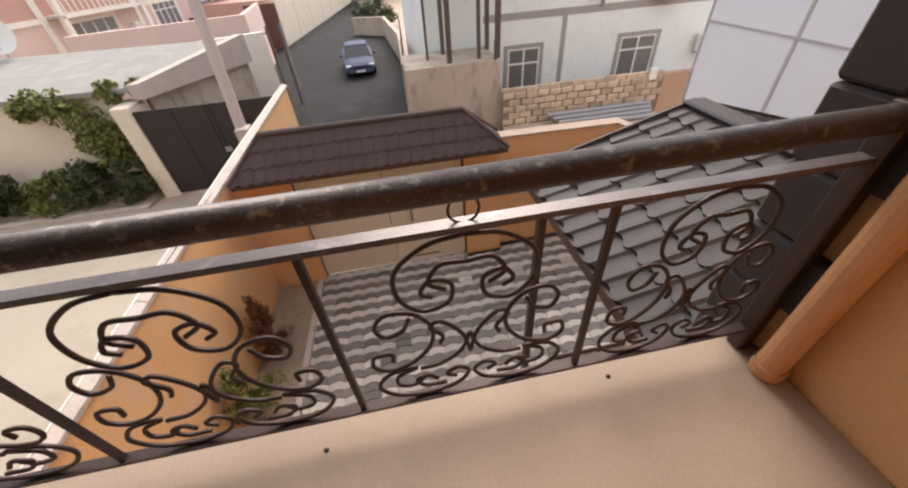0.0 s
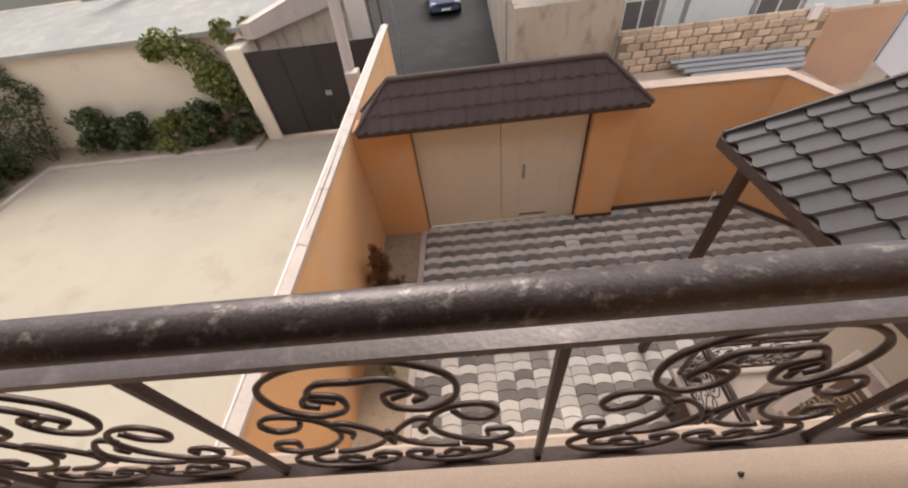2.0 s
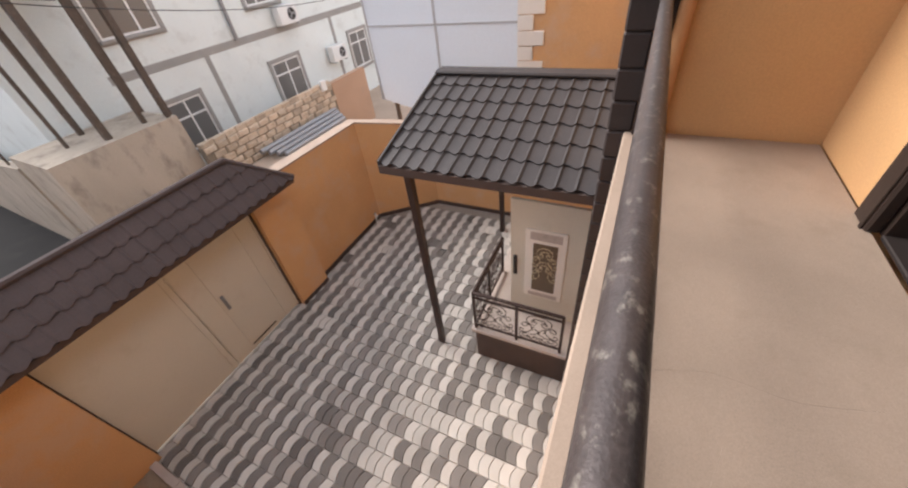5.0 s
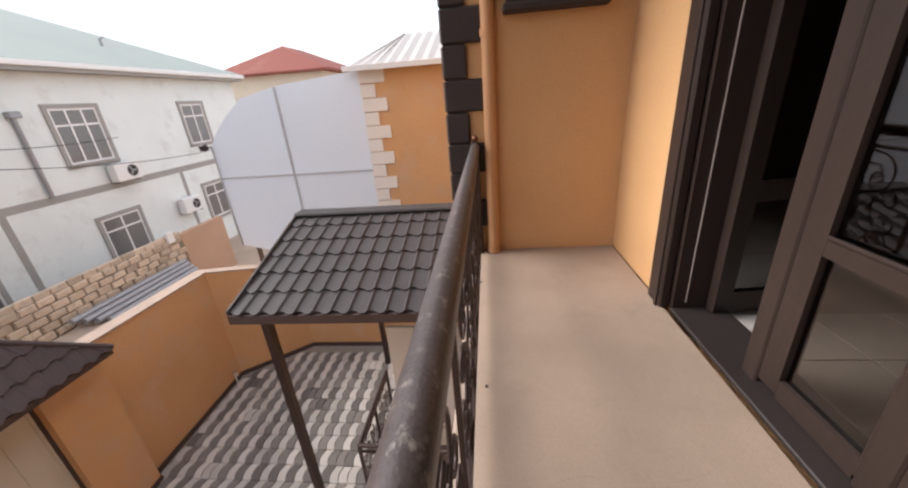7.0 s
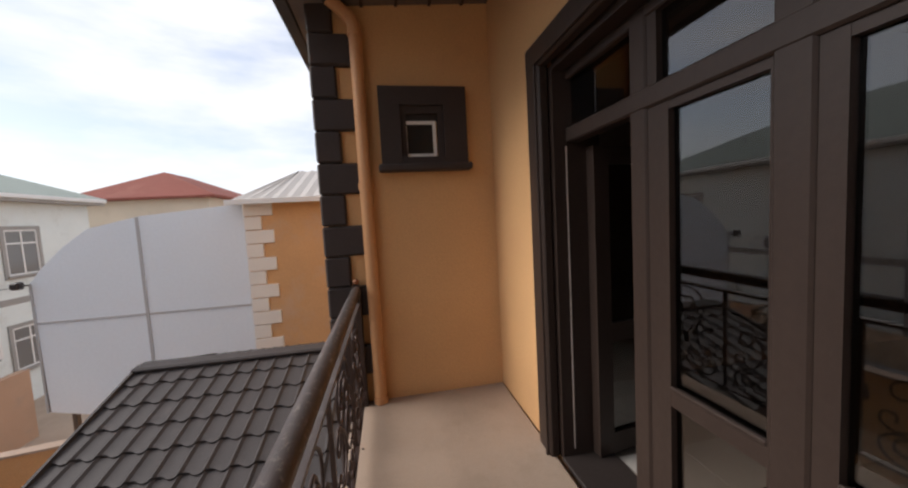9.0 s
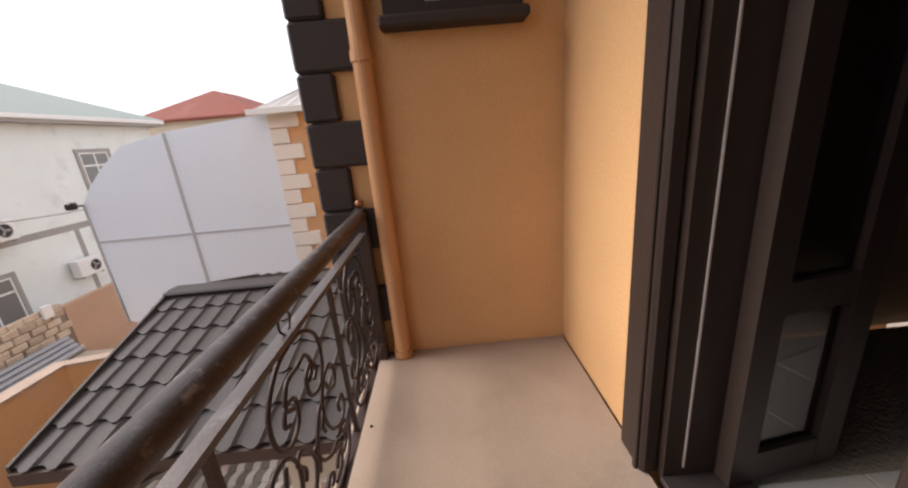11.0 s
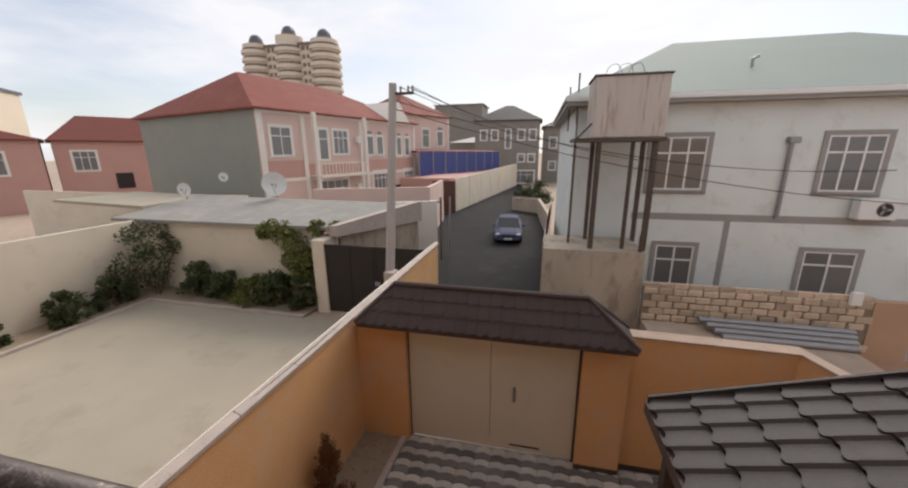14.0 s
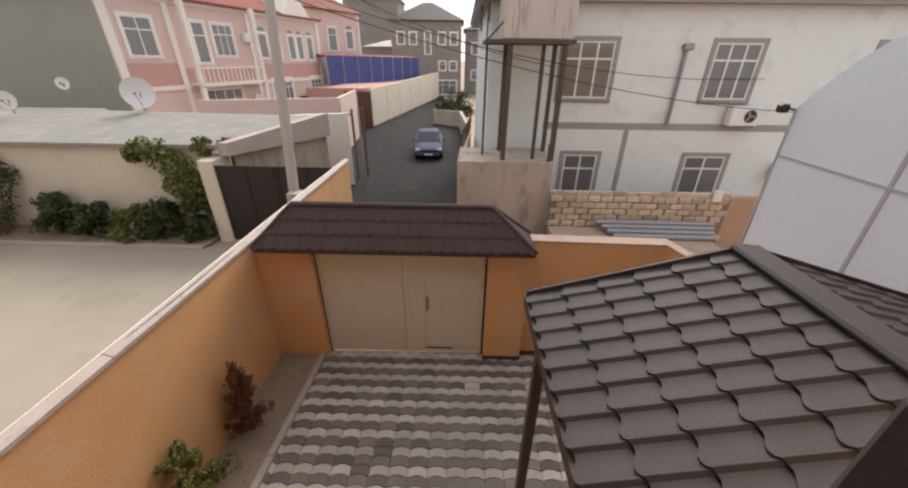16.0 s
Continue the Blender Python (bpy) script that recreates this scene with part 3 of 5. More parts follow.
for xa, za, xb, zb in ((CX0 + 0.02, CZ0 - 0.03, CXR, CZR - 0.03), (CXR, CZR - 0.03, CX1 - 0.02, CZ0 - 0.03)):
    v = [bm.verts.new(p) for p in ((xa, CY0, za), (xb, CY0, zb), (xb, CY1 - 0.02, zb), (xa, CY1 - 0.02, za), (xa, CY0, za - 0.03), (xb, CY0, zb - 0.03), (xb, CY1 - 0.02, zb - 0.03), (xa, CY1 - 0.02, za - 0.03))]
    for f in ((0, 1, 2, 3), (7, 6, 5, 4), (0, 4, 5, 1), (3, 2, 6, 7), (1, 5, 6, 2), (0, 3, 7, 4)):
        bm.faces.new([v[i] for i in f])
bmesh.ops.recalc_face_normals(bm, faces=bm.faces)
part("underside", bm, M_PLINTH, canopy)
part("ridge_cap", box(CXR - 0.13, CXR + 0.13, CY0, CY1 + 0.02, CZR - 0.01, CZR + 0.045, 0.02), M_TILE, canopy)
for xa in (CX0, CX1):
    part("fascia", box(xa - 0.02, xa + 0.02, CY0, CY1, CZ0 - 0.11, CZ0 - 0.005), M_PLINTH, canopy)
for px in (2.94, 6.42):
    part("post", box(px - 0.05, px + 0.05, 4.83, 4.93, G - 0.02, CZ0 - 0.03, 0.008), M_IRON, canopy)
part("beam", box(2.9, 6.46, 4.84, 4.92, CZ0 - 0.12, CZ0 - 0.04), M_IRON, canopy)

# ---- porch ----
porch = empty("porch")
tagged(porch, "raised porch with a dark plinth and pale slab", "porch", kind="structure")
part("plinth", box(2.92, 4.9, 2.60, 4.15, G - 0.05, -3.87), M_PLINTH, porch)
part("slab", box(2.86, 4.95, 2.59, 4.20, -3.87, -3.80, 0.008), M_COPING, porch)
for k in range(4):
    part("step", box(4.95 + 0.28 * k, 5.23 + 0.28 * k, 2.70, 4.15, G - 0.05, -3.80 - 0.16 * (k + 1)), M_COPING, porch)


def scroll_set(width, z0, z1):
    """The bars of one wrought-iron panel, as lines in the xz plane round x = 0."""
    h = (z1 - z0)
    s = width / 0.66

    def at(points):
        return [(x * s, 0.0, z0 + z * h) for x, z in points]
    half = [
        at([(0.0, 0.985), (-0.10, 0.96), (-0.185, 0.86), (-0.19, 0.72), (-0.13, 0.63), (-0.055, 0.66), (-0.045, 0.76), (-0.10, 0.79), (-0.13, 0.73), (-0.10, 0.70)]),
        at([(0.0, 0.86), (-0.07, 0.86), (-0.105, 0.78), (-0.06, 0.73)]),
        at([(-0.175, 0.60), (-0.20, 0.53), (-0.255, 0.51), (-0.275, 0.58), (-0.235, 0.645), (-0.16, 0.62), (-0.115, 0.52), (-0.125, 0.40), (-0.185, 0.30), (-0.26, 0.265), (-0.31, 0.31), (-0.30, 0.385), (-0.25, 0.385), (-0.25, 0.33)]),
        at([(0.0, 0.30), (-0.025, 0.44), (-0.085, 0.545), (-0.12, 0.52), (-0.085, 0.45), (-0.095, 0.40)]),
        at([(0.0, 0.44), (-0.03, 0.32), (-0.10, 0.245), (-0.17, 0.235)]),
        at([(-0.165, 0.155), (-0.20, 0.11), (-0.25, 0.13), (-0.245, 0.205), (-0.18, 0.25), (-0.27, 0.235), (-0.315, 0.14), (-0.26, 0.04), (-0.15, 0.01), (-0.05, 0.05), (-0.01, 0.135), (-0.045, 0.185), (-0.085, 0.15), (-0.055, 0.115)]),
        at([(-0.12, 0.12), (-0.15, 0.165), (-0.19, 0.14), (-0.16, 0.08), (-0.09, 0.08)]),
    ]
    out = []
    for line in half:
        out.append(line)
        out.append([(-x, y, z) for x, y, z in line])
    return out


SCROLLS = []
for line in scroll_set(0.62, 0.085, 0.715):
    me = rows_of(tube(smooth_line(line, 6), 0.0068, 6))
    me.materials.append(M_IRON)
    for p in me.polygons:
        p.use_smooth = True
    SCROLLS.append(me)

# porch railing, with the same kind of scrolls
prail = empty("porch_railing")
tagged(prail, "dark wrought-iron scroll railing round the porch", "railing")
for (xa, ya), (xb, yb) in (((2.92, 2.76), (2.92, 4.13)), ((2.92, 4.13), (4.3, 4.13))):
    for z in (-3.72, -3.05):
        part("rail", cyl((xa, ya, z), (xb, yb, z), 0.02, sides=8), M_IRON, prail)
    part("top_rail", cyl((xa, ya, -2.95), (xb, yb, -2.95), 0.03, sides=10), M_IRON, prail)
for px, py in ((2.92, 2.76), (2.92, 3.44), (2.92, 4.13), (3.6, 4.13), (4.3, 4.13)):
    part("post", box(px - 0.02, px + 0.02, py - 0.02, py + 0.02, -3.80, -2.95), M_IRON, prail)
for px, py, turn in ((2.92, 3.10, 90), (2.92, 3.79, 90), (3.26, 4.13, 0), (3.95, 4.13, 0)):
    for me in SCROLLS:
        ob = part("scroll", me, M_IRON, prail)
        ob.matrix_local = pose(px, py, -3.79, 0, 0, turn)

# open entrance door leaf on the porch
edoor = empty("entrance_door")
tagged(edoor, "open cream entrance door with a gilt filigree panel", "door")
leaf = part("door_leaf", box(3.93, 3.98, 2.80, 3.85, -3.80, -1.54, 0.006), M_CREAM, edoor)
part("panel_frame", box(3.905, 3.932, 3.03, 3.62, -3.35, -1.98, 0.01), M_TRIM, leaf, "raised cream moulding")
part("backing", box(3.897, 3.907, 3.15, 3.50, -3.18, -2.22), M_DOOR_BACK, leaf)
part("moulding", box(3.90, 3.908, 3.10, 3.55, -2.16, -2.02, 0.002), M_COPING, leaf)
for me in SCROLLS[:6]:
    gilt = me.copy()
    gilt.materials.clear()
    for z in (-3.15, -2.88):
        ob = part("filigree", gilt, M_GOLD, leaf)
        ob.matrix_local = pose(3.89, 3.325, z + 0.0, 0, 0, 90) @ Matrix.Diagonal((0.62, 1, 0.85 if z < -3 else 0.85, 1))
part("lower_moulding", box(3.90, 3.908, 3.10, 3.55, -3.32, -3.24, 0.002), M_COPING, leaf)
part("handle", cyl((3.90, 3.77, -2.86), (3.90, 3.77, -2.62), 0.018, sides=8), M_DARK_GATE, leaf, "dark door handle on its plate")
part("lock_plate", box(3.918, 3.932, 3.74, 3.80, -2.95, -2.55), M_DARK_GATE, leaf)

edoor.location = (-0.40, -0.12, 0.0)

# ---- the house with the balcony ----
tagged(part("wall_wing", box(END_X, 7.1, -1.0, 2.60, G - 0.2, 3.05), M_ORANGE), "orange plastered wing of the house beside the balcony", "wall", kind="structure")
tagged(part("balcony_slab", box(-4.6, END_X, WALL_Y, 2.505, F - 0.22, F, 0.012), M_BALCONY), "sand-coloured screed balcony floor with small stains", "balcony", kind="structure")
tagged(part("wall_ground_floor", box(-4.6, END_X, 0.9, WALL_Y + 0.02, G - 0.2, F - 0.22), M_ORANGE), "orange plastered ground floor wall under the balcony", "wall", kind="structure")
# wall round the glazed door: right jamb, head, and the stretch left of it
DX0, DX1, DTOP = -1.80, 1.75, 2.13
tagged(part("wall_house_right", box(DX1, END_X, WALL_Y - 0.32, WALL_Y, F, 3.05), M_ORANGE), "orange plastered house wall beside the balcony door", "wall", kind="structure")
tagged(part("wall_house_head", box(DX0, DX1, WALL_Y - 0.32, WALL_Y, DTOP, 3.05), M_ORANGE), "orange plastered wall above the balcony door", "wall", kind="structure")
tagged(part("wall_house_left", box(-4.6, DX0, WALL_Y - 0.32, WALL_Y, F, 3.05), M_ORANGE), "orange plastered house wall along the balcony", "wall", kind="structure")
tagged(part("wall_balcony_end", box(-4.8, -4.6, -1.0, 2.68, G - 0.2, 3.05), M_ORANGE), "orange plastered wall closing the balcony", "wall", kind="structure")
bm = bmesh.new()
v = [bm.verts.new(p) for p in ((-5.2, -1.5, 3.08), (7.3, -1.5, 3.08), (7.3, 1.25, 3.02), (-5.2, 1.25, 3.02), (-5.2, 2.76, 2.92), (7.3, 2.76, 2.92), (-5.2, -1.5, 3.18), (7.3, -1.5, 3.18), (7.3, 2.76, 3.08), (-5.2, 2.76, 3.08))]
for f in ((0, 1, 2, 3), (3, 2, 5, 4), (4, 5, 8, 9), (6, 9, 8, 7), (0, 6, 7, 1), (0, 3, 4, 9, 6), (1, 7, 8, 5, 2)):
    bm.faces.new([v[k] for k in f])
bmesh.ops.recalc_face_normals(bm, faces=bm.faces)
tagged(part("soffit", bm, M_SOFFIT), "dark brown boarded roof soffit over the balcony", "ceiling", kind="structure")
for k in range(5):
    y = 1.45 + 0.26 * k
    zz = 3.02 - (y - 1.25) * 0.0662
    part("soffit_batten", box(-5.0, 7.2, y - 0.012, y + 0.012, zz - 0.012, zz + 0.002), M_BROWN_WOOD, bpy.data.objects["soffit"])
tagged(part("roof_edge", box(-5.25, 7.35, 2.74, 2.84, 2.90, 3.11, 0.01), M_TILE), "grey brown metal eaves board", "roof", kind="structure")
tagged(part("roof_house", gabled_hip(-5.3, 7.4, -9.0, 2.86, 3.24, (-0.6, -3), (2.7, -3), 1.8), M_TILE), "grey brown metal roof of the house", "roof", kind="structure")
# the room behind the door
tagged(part("room_floor", box(DX0 - 0.5, 3.4 - 0.9, -3.2, WALL_Y - 0.32, F - 0.12, F - 0.012), M_MORTAR), "pale tiled floor of the room inside", "floor", kind="structure")
# walls and ceiling take the darkened plaster colour for an unlit interior
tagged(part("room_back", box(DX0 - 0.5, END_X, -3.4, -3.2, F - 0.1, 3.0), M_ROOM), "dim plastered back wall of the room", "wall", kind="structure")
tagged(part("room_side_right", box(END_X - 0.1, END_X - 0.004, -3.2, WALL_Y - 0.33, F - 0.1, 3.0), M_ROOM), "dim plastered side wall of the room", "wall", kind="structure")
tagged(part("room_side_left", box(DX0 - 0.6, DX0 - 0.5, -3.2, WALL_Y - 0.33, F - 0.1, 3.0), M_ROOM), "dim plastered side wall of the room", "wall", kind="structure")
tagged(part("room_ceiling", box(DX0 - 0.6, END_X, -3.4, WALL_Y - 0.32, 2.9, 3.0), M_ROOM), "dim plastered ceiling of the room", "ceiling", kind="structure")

# dark brown glazed balcony door with one leaf standing open inwards
bdoor = empty("balcony_door")
tagged(bdoor, "dark brown glazed balcony door, one leaf open inwards", "door")
fy0, fy1 = WALL_Y - 0.18, WALL_Y - 0.11
cas_y0, cas_y1 = WALL_Y - 0.02, WALL_Y + 0.045
part("casing", box(DX1 - 0.02, DX1 + 0.15, cas_y0, cas_y1, F, DTOP + 0.12, 0.012), M_BROWN_WOOD, bdoor)
part("casing", box(DX0 - 0.13, DX1 + 0.15, cas_y0 + 0.002, cas_y1 + 0.002, DTOP - 0.02, DTOP + 0.13, 0.012), M_BROWN_WOOD, bdoor)
part("casing", box(DX0 - 0.13, DX0 + 0.02, cas_y0, cas_y1, F, DTOP + 0.12, 0.012), M_BROWN_WOOD, bdoor)
part("casing_bead", box(DX1 + 0.005, DX1 + 0.03, cas_y1 - 0.002, cas_y1 + 0.012, F, DTOP + 0.02, 0.004), M_BROWN_WOOD, bdoor)
part("casing_bead", box(DX0 - 0.03, DX1 + 0.005, cas_y1, cas_y1 + 0.014, DTOP - 0.005, DTOP + 0.02, 0.004), M_BROWN_WOOD, bdoor)
part("reveal", box(DX1 - 0.05, DX1 - 0.002, WALL_Y - 0.30, WALL_Y - 0.022, F, DTOP - 0.02), M_BROWN_WOOD, bdoor)
part("reveal", box(DX0 + 0.002, DX0 + 0.05, WALL_Y - 0.30, WALL_Y - 0.022, F, DTOP - 0.02), M_BROWN_WOOD, bdoor)
part("reveal", box(DX0 + 0.05, DX1 - 0.05, WALL_Y - 0.30, WALL_Y - 0.022, DTOP - 0.05, DTOP - 0.002), M_BROWN_WOOD, bdoor)
part("threshold", box(DX0 + 0.05, DX1 - 0.05, WALL_Y - 0.32, WALL_Y - 0.01, F - 0.004, F + 0.022, 0.005), M_DARK_GATE, bdoor, "dark metal door threshold")
TR = 1.72
MULLIONS = ((1.722, 0.020), (1.125, 0.047), (0.563, 0.05), (-0.36, 0.045), (-1.08, 0.05), (-1.715, 0.035))
for x, w in MULLIONS:
    part("mullion", box(x - w, x + w, fy0, fy1 + 0.012, F, DTOP - 0.05, 0.008), M_BROWN_WOOD, bdoor)
part("transom_bar", box(-1.7, 1.703, fy0 + 0.002, fy1 + 0.016, TR - 0.03, TR + 0.05, 0.008), M_BROWN_WOOD, bdoor)
part("head_bar", box(-1.7, 1.703, fy0 + 0.002, fy1 + 0.01, DTOP - 0.10, DTOP - 0.05, 0.006), M_BROWN_WOOD, bdoor)
for xa, pa, pb, xb in ((0.613, 0.622, 0.975, 1.078), (-0.315, -0.25, 0.455, 0.513), (-1.03, -0.97, -0.47, -0.405), (-1.68, -1.62, -1.19, -1.13)):
    sash = bmesh.new()
    box(xa, pa, fy0 + 0.01, fy1 + 0.002, F + 0.05, TR - 0.03, bm=sash)
    box(pb, xb, fy0 + 0.01, fy1 + 0.002, F + 0.05, TR - 0.03, bm=sash)
    for z0, z1 in ((F + 0.03, F + 0.12), (0.55, 0.62), (TR - 0.06, TR - 0.03)):
        box(pa, pb, fy0 + 0.011, fy1 + 0.001, z0, z1, bm=sash)
    s_ob = part("sash", sash, M_BROWN_WOOD, bdoor)
    part("rail_bead", box(pa, pb, fy1 - 0.004, fy1 + 0.008, 0.615, 0.63, 0.003), M_BROWN_WOOD, s_ob)
    part("pane", box(pa - 0.006, pb + 0.006, fy1 - 0.030, fy1 - 0.022, 0.61, TR - 0.05), M_PANE, s_ob)
    part("lower_pane", box(pa - 0.006, pb + 0.006, fy1 - 0.030, fy1 - 0.022, F + 0.11, 0.56), M_PANE, s_ob)
for xa, xb in ((1.172, 1.70), (0.613, 1.03), (-0.315, 0.513), (-1.03, -0.405), (-1.68, -1.13)):
    part("transom_pane", box(xa - 0.004, xb + 0.004, fy1 - 0.030, fy1 - 0.022, TR + 0.04, DTOP - 0.09), M_PANE, bdoor)
part("transom_stile", box(1.03, 1.078, fy0 + 0.01, fy1 + 0.002, TR + 0.045, DTOP - 0.10), M_BROWN_WOOD, bdoor)
# the open leaf, turned into the room on hinges at the jamb
lm = pose(1.655, fy0 - 0.03, 0.0, 0, 0, -82)
lf = bmesh.new()
LW = 0.46
box(0.0, 0.10, -0.03, 0.03, F + 0.03, TR - 0.06, bm=lf)
box(LW - 0.10, LW, -0.03, 0.03, F + 0.03, TR - 0.06, bm=lf)
for z0, z1 in ((F + 0.03, F + 0.15), (0.55, 0.66), (TR - 0.16, TR - 0.06)):
    box(0.10, LW - 0.10, -0.028, 0.028, z0, z1, bm=lf)
lf.transform(lm)
open_leaf = part("door_leaf", lf, M_BROWN_WOOD, bdoor)
for z0, z1 in ((F + 0.15, 0.55), (0.66, TR - 0.16)):
    bm = box(0.095, LW - 0.095, -0.006, 0.006, z0 - 0.005, z1 + 0.005)
    bm.transform(lm)
    part("pane", bm, M_PANE, open_leaf)
part("weather_strip", box(1.692, 1.698, fy1 + 0.014, fy1 + 0.020, F + 0.06, TR - 0.05), M_COPING, bdoor, "pale door seal")
# floor tiles of the room inside the door
tile_me = rows_of(box(-0.196, 0.196, -0.196, 0.196, -0.01, 0.0, 0.003))
tile_me.materials.append(M_ROOM_TILE)
for i in range(9):
    for j in range(4):
        part("floor_tile", tile_me, M_ROOM_TILE, bpy.data.objects["room_floor"]).location = (1.45 - 0.4 * i, 0.70 - 0.4 * j, F - 0.003)

# small square window in the wing wall
sw = empty("bathroom_window")
tagged(sw, "small square window with a heavy dark brown surround", "window", kind="structure")
bm = bmesh.new()
for y0, y1, z0, z1 in ((1.47, 1.655, 1.72, 2.34), (1.995, 2.155, 1.72, 2.34), (1.655, 1.995, 1.72, 1.80), (1.655, 1.995, 2.20, 2.34)):
    box(END_X - 0.075, END_X + 0.01, y0, y1, z0, z1, bm=bm)
part("surround", bm, M_BROWN_STONE, sw)
bm = bmesh.new()
for y0, y1, z0, z1 in ((1.655, 1.70, 1.80, 2.20), (1.95, 1.995, 1.80, 2.20), (1.70, 1.95, 2.14, 2.20)):
    box(END_X - 0.045, END_X + 0.01, y0, y1, z0, z1, bm=bm)
part("inner_moulding", bm, M_BROWN_STONE, sw)
part("sill", box(END_X - 0.125, END_X, 1.445, 2.18, 1.69, 1.745, 0.012), M_BROWN_STONE, sw)
bm = bmesh.new()
for y0, y1, z0, z1 in ((1.715, 1.74, 1.805, 2.085), (1.945, 1.97, 1.805, 2.085), (1.74, 1.945, 1.805, 1.83), (1.74, 1.945, 2.06, 2.085)):
    box(END_X - 0.03, END_X - 0.002, y0, y1, z0, z1, bm=bm)
part("window_frame", bm, M_WHITE, sw)
part("pane", box(END_X - 0.016, END_X - 0.006, 1.74, 1.945, 1.83, 2.06), M_GLASS, sw)
part("shade_panel", box(END_X - 0.012, END_X - 0.003, 1.70, 1.95, 2.085, 2.14), M_DARK_GATE, sw)

# dark quoins on the wing's corner
quoins = empty("corner_quoins")
tagged(quoins, "dark brown stone quoins on the orange house corner", "quoin", kind="structure")
z, k = G + 0.135, 1
while z < 2.95:
    wide = k % 2 == 0
    y0 = 2.325 if wide else 2.45
    part("quoin", box(END_X - 0.045, END_X + (0.38 if not wide else 0.22), y0, 2.64, z, z + 0.235, 0.014), M_BROWN_STONE, quoins)
    z += 0.24
    k += 1

# rain pipe down the wing wall
pipe = empty("rain_pipe")
tagged(pipe, "orange painted rain pipe fixed to the wing wall", "pipe")
part("shaft", cyl((END_X - 0.06, 2.29, F), (END_X - 0.06, 2.29, 2.72), 0.048, sides=16), M_PIPE, pipe, smooth=False)
part("elbow", tube(smooth_line([(END_X - 0.06, 2.29, 2.70), (END_X - 0.06, 2.31, 2.82), (END_X - 0.06, 2.45, 2.95), (END_X - 0.06, 2.55, 3.04)]), 0.048, 12), M_PIPE, pipe)
for z in (F + 0.005, 1.56, 2.70):
    part("collar", cyl((END_X - 0.06, 2.29, z), (END_X - 0.06, 2.29, z + 0.05), 0.056, sides=16), M_PIPE, pipe)
part("clamp", box(END_X - 0.06, END_X, 2.28, 2.30, 1.40, 1.43), M_PIPE, pipe)

# ---- balcony railing ----
rail = empty("balcony_railing")
tagged(rail, "dark brown wrought-iron balcony railing with a worn round handrail", "railing")
RX0, RX1 = -4.6, 2.68
HZ = 0.785
part("handrail", cyl((RX0, RAIL_Y, HZ), (RX1, RAIL_Y, HZ), 0.036, sides=24), M_RAIL, rail, "worn round steel handrail", smooth=True)
part("flat_bar", box(RX0, RX1, RAIL_Y - 0.019, RAIL_Y + 0.019, 0.672, 0.69), M_BAR, rail)
part("bottom_bar", box(RX0, RX1, RAIL_Y - 0.018, RAIL_Y + 0.018, -0.035, -0.02), M_IRON, rail)
POSTS = [1.974 - 0.760 * i for i in range(9)]
for x in POSTS:
    part("post", box(x - 0.009, x + 0.009, RAIL_Y - 0.009, RAIL_Y + 0.009, F if abs(x - POSTS[4]) < 0.01 else -0.03, 0.675), M_IRON, rail)
newel = part("newel", box(2.665, 2.725, RAIL_Y - 0.03, RAIL_Y + 0.03, F, 0.825, 0.006), M_IRON, rail)
part("finial", ball((2.695, RAIL_Y, 0.85), 0.026), M_BRASS, newel, "small copper-coloured ball", smooth=True)
part("bracket", box(2.725, END_X, RAIL_Y - 0.02, RAIL_Y + 0.02, 0.70, 0.74), M_IRON, newel)
part("bracket", box(2.725, END_X, RAIL_Y - 0.02, RAIL_Y + 0.02, 0.20, 0.24), M_IRON, newel)
panel = Matrix.Diagonal((1.03, 1, 1.085, 1))
for i, x in enumerate(POSTS):
    cx = x - 0.380
    for me in SCROLLS:
        part("scroll", me, M_IRON, rail).matrix_local = pose(cx, RAIL_Y, -0.112) @ panel
    if i == 0:
        part("ring", tube([(cx + 0.036 * math.cos(a), RAIL_Y, 0.722 + 0.036 * math.sin(a)) for a in [2 * math.pi * k / 18 for k in range(18)]], 0.0034, 6, closed=True), M_IRON, rail)
for me in SCROLLS:
    part("scroll", me, M_IRON, rail).matrix_local = pose(2.32, RAIL_Y, -0.112) @ Matrix.Diagonal((0.92, 1, 1.085, 1))
for sx, sy in ((2.123, 2.40), (1.059, 2.36)):
    bm = bmesh.new()
    bmesh.ops.create_icosphere(bm, subdivisions=1, radius=0.011, matrix=Matrix.Translation((sx, sy, F + 0.003)) @ Matrix.Diagonal((1, 0.7, 0.5, 1)))
    tagged(part("grit_crumb", bm, M_DARK_GATE), "dark crumb lying on the balcony floor", "debris")

# ---- beyond the yard: tank, stone wall, grey house ----
tagged(part("tank_base", solid([(2.05, 13.3), (4.98, 13.3), (4.98, 15.3), (2.12, 15.3)], G - 0.1, -1.62), M_CONCRETE), "stained raw concrete base under the water tank", "wall", kind="structure")
tagged(part("lane_wall", solid([(2.07, 15.3), (2.30, 15.3), (2.85, 28), (2.2, 38), (-0.6, 40), (-0.6, 39.8), (1.95, 37.8), (2.6, 28)], G - 0.1, [-1.9, -1.9, -3.0, -3.2, -3.3, -3.3, -3.2, -3.0]), M_CONCRETE), "low raw concrete wall along the lane", "wall", kind="structure")
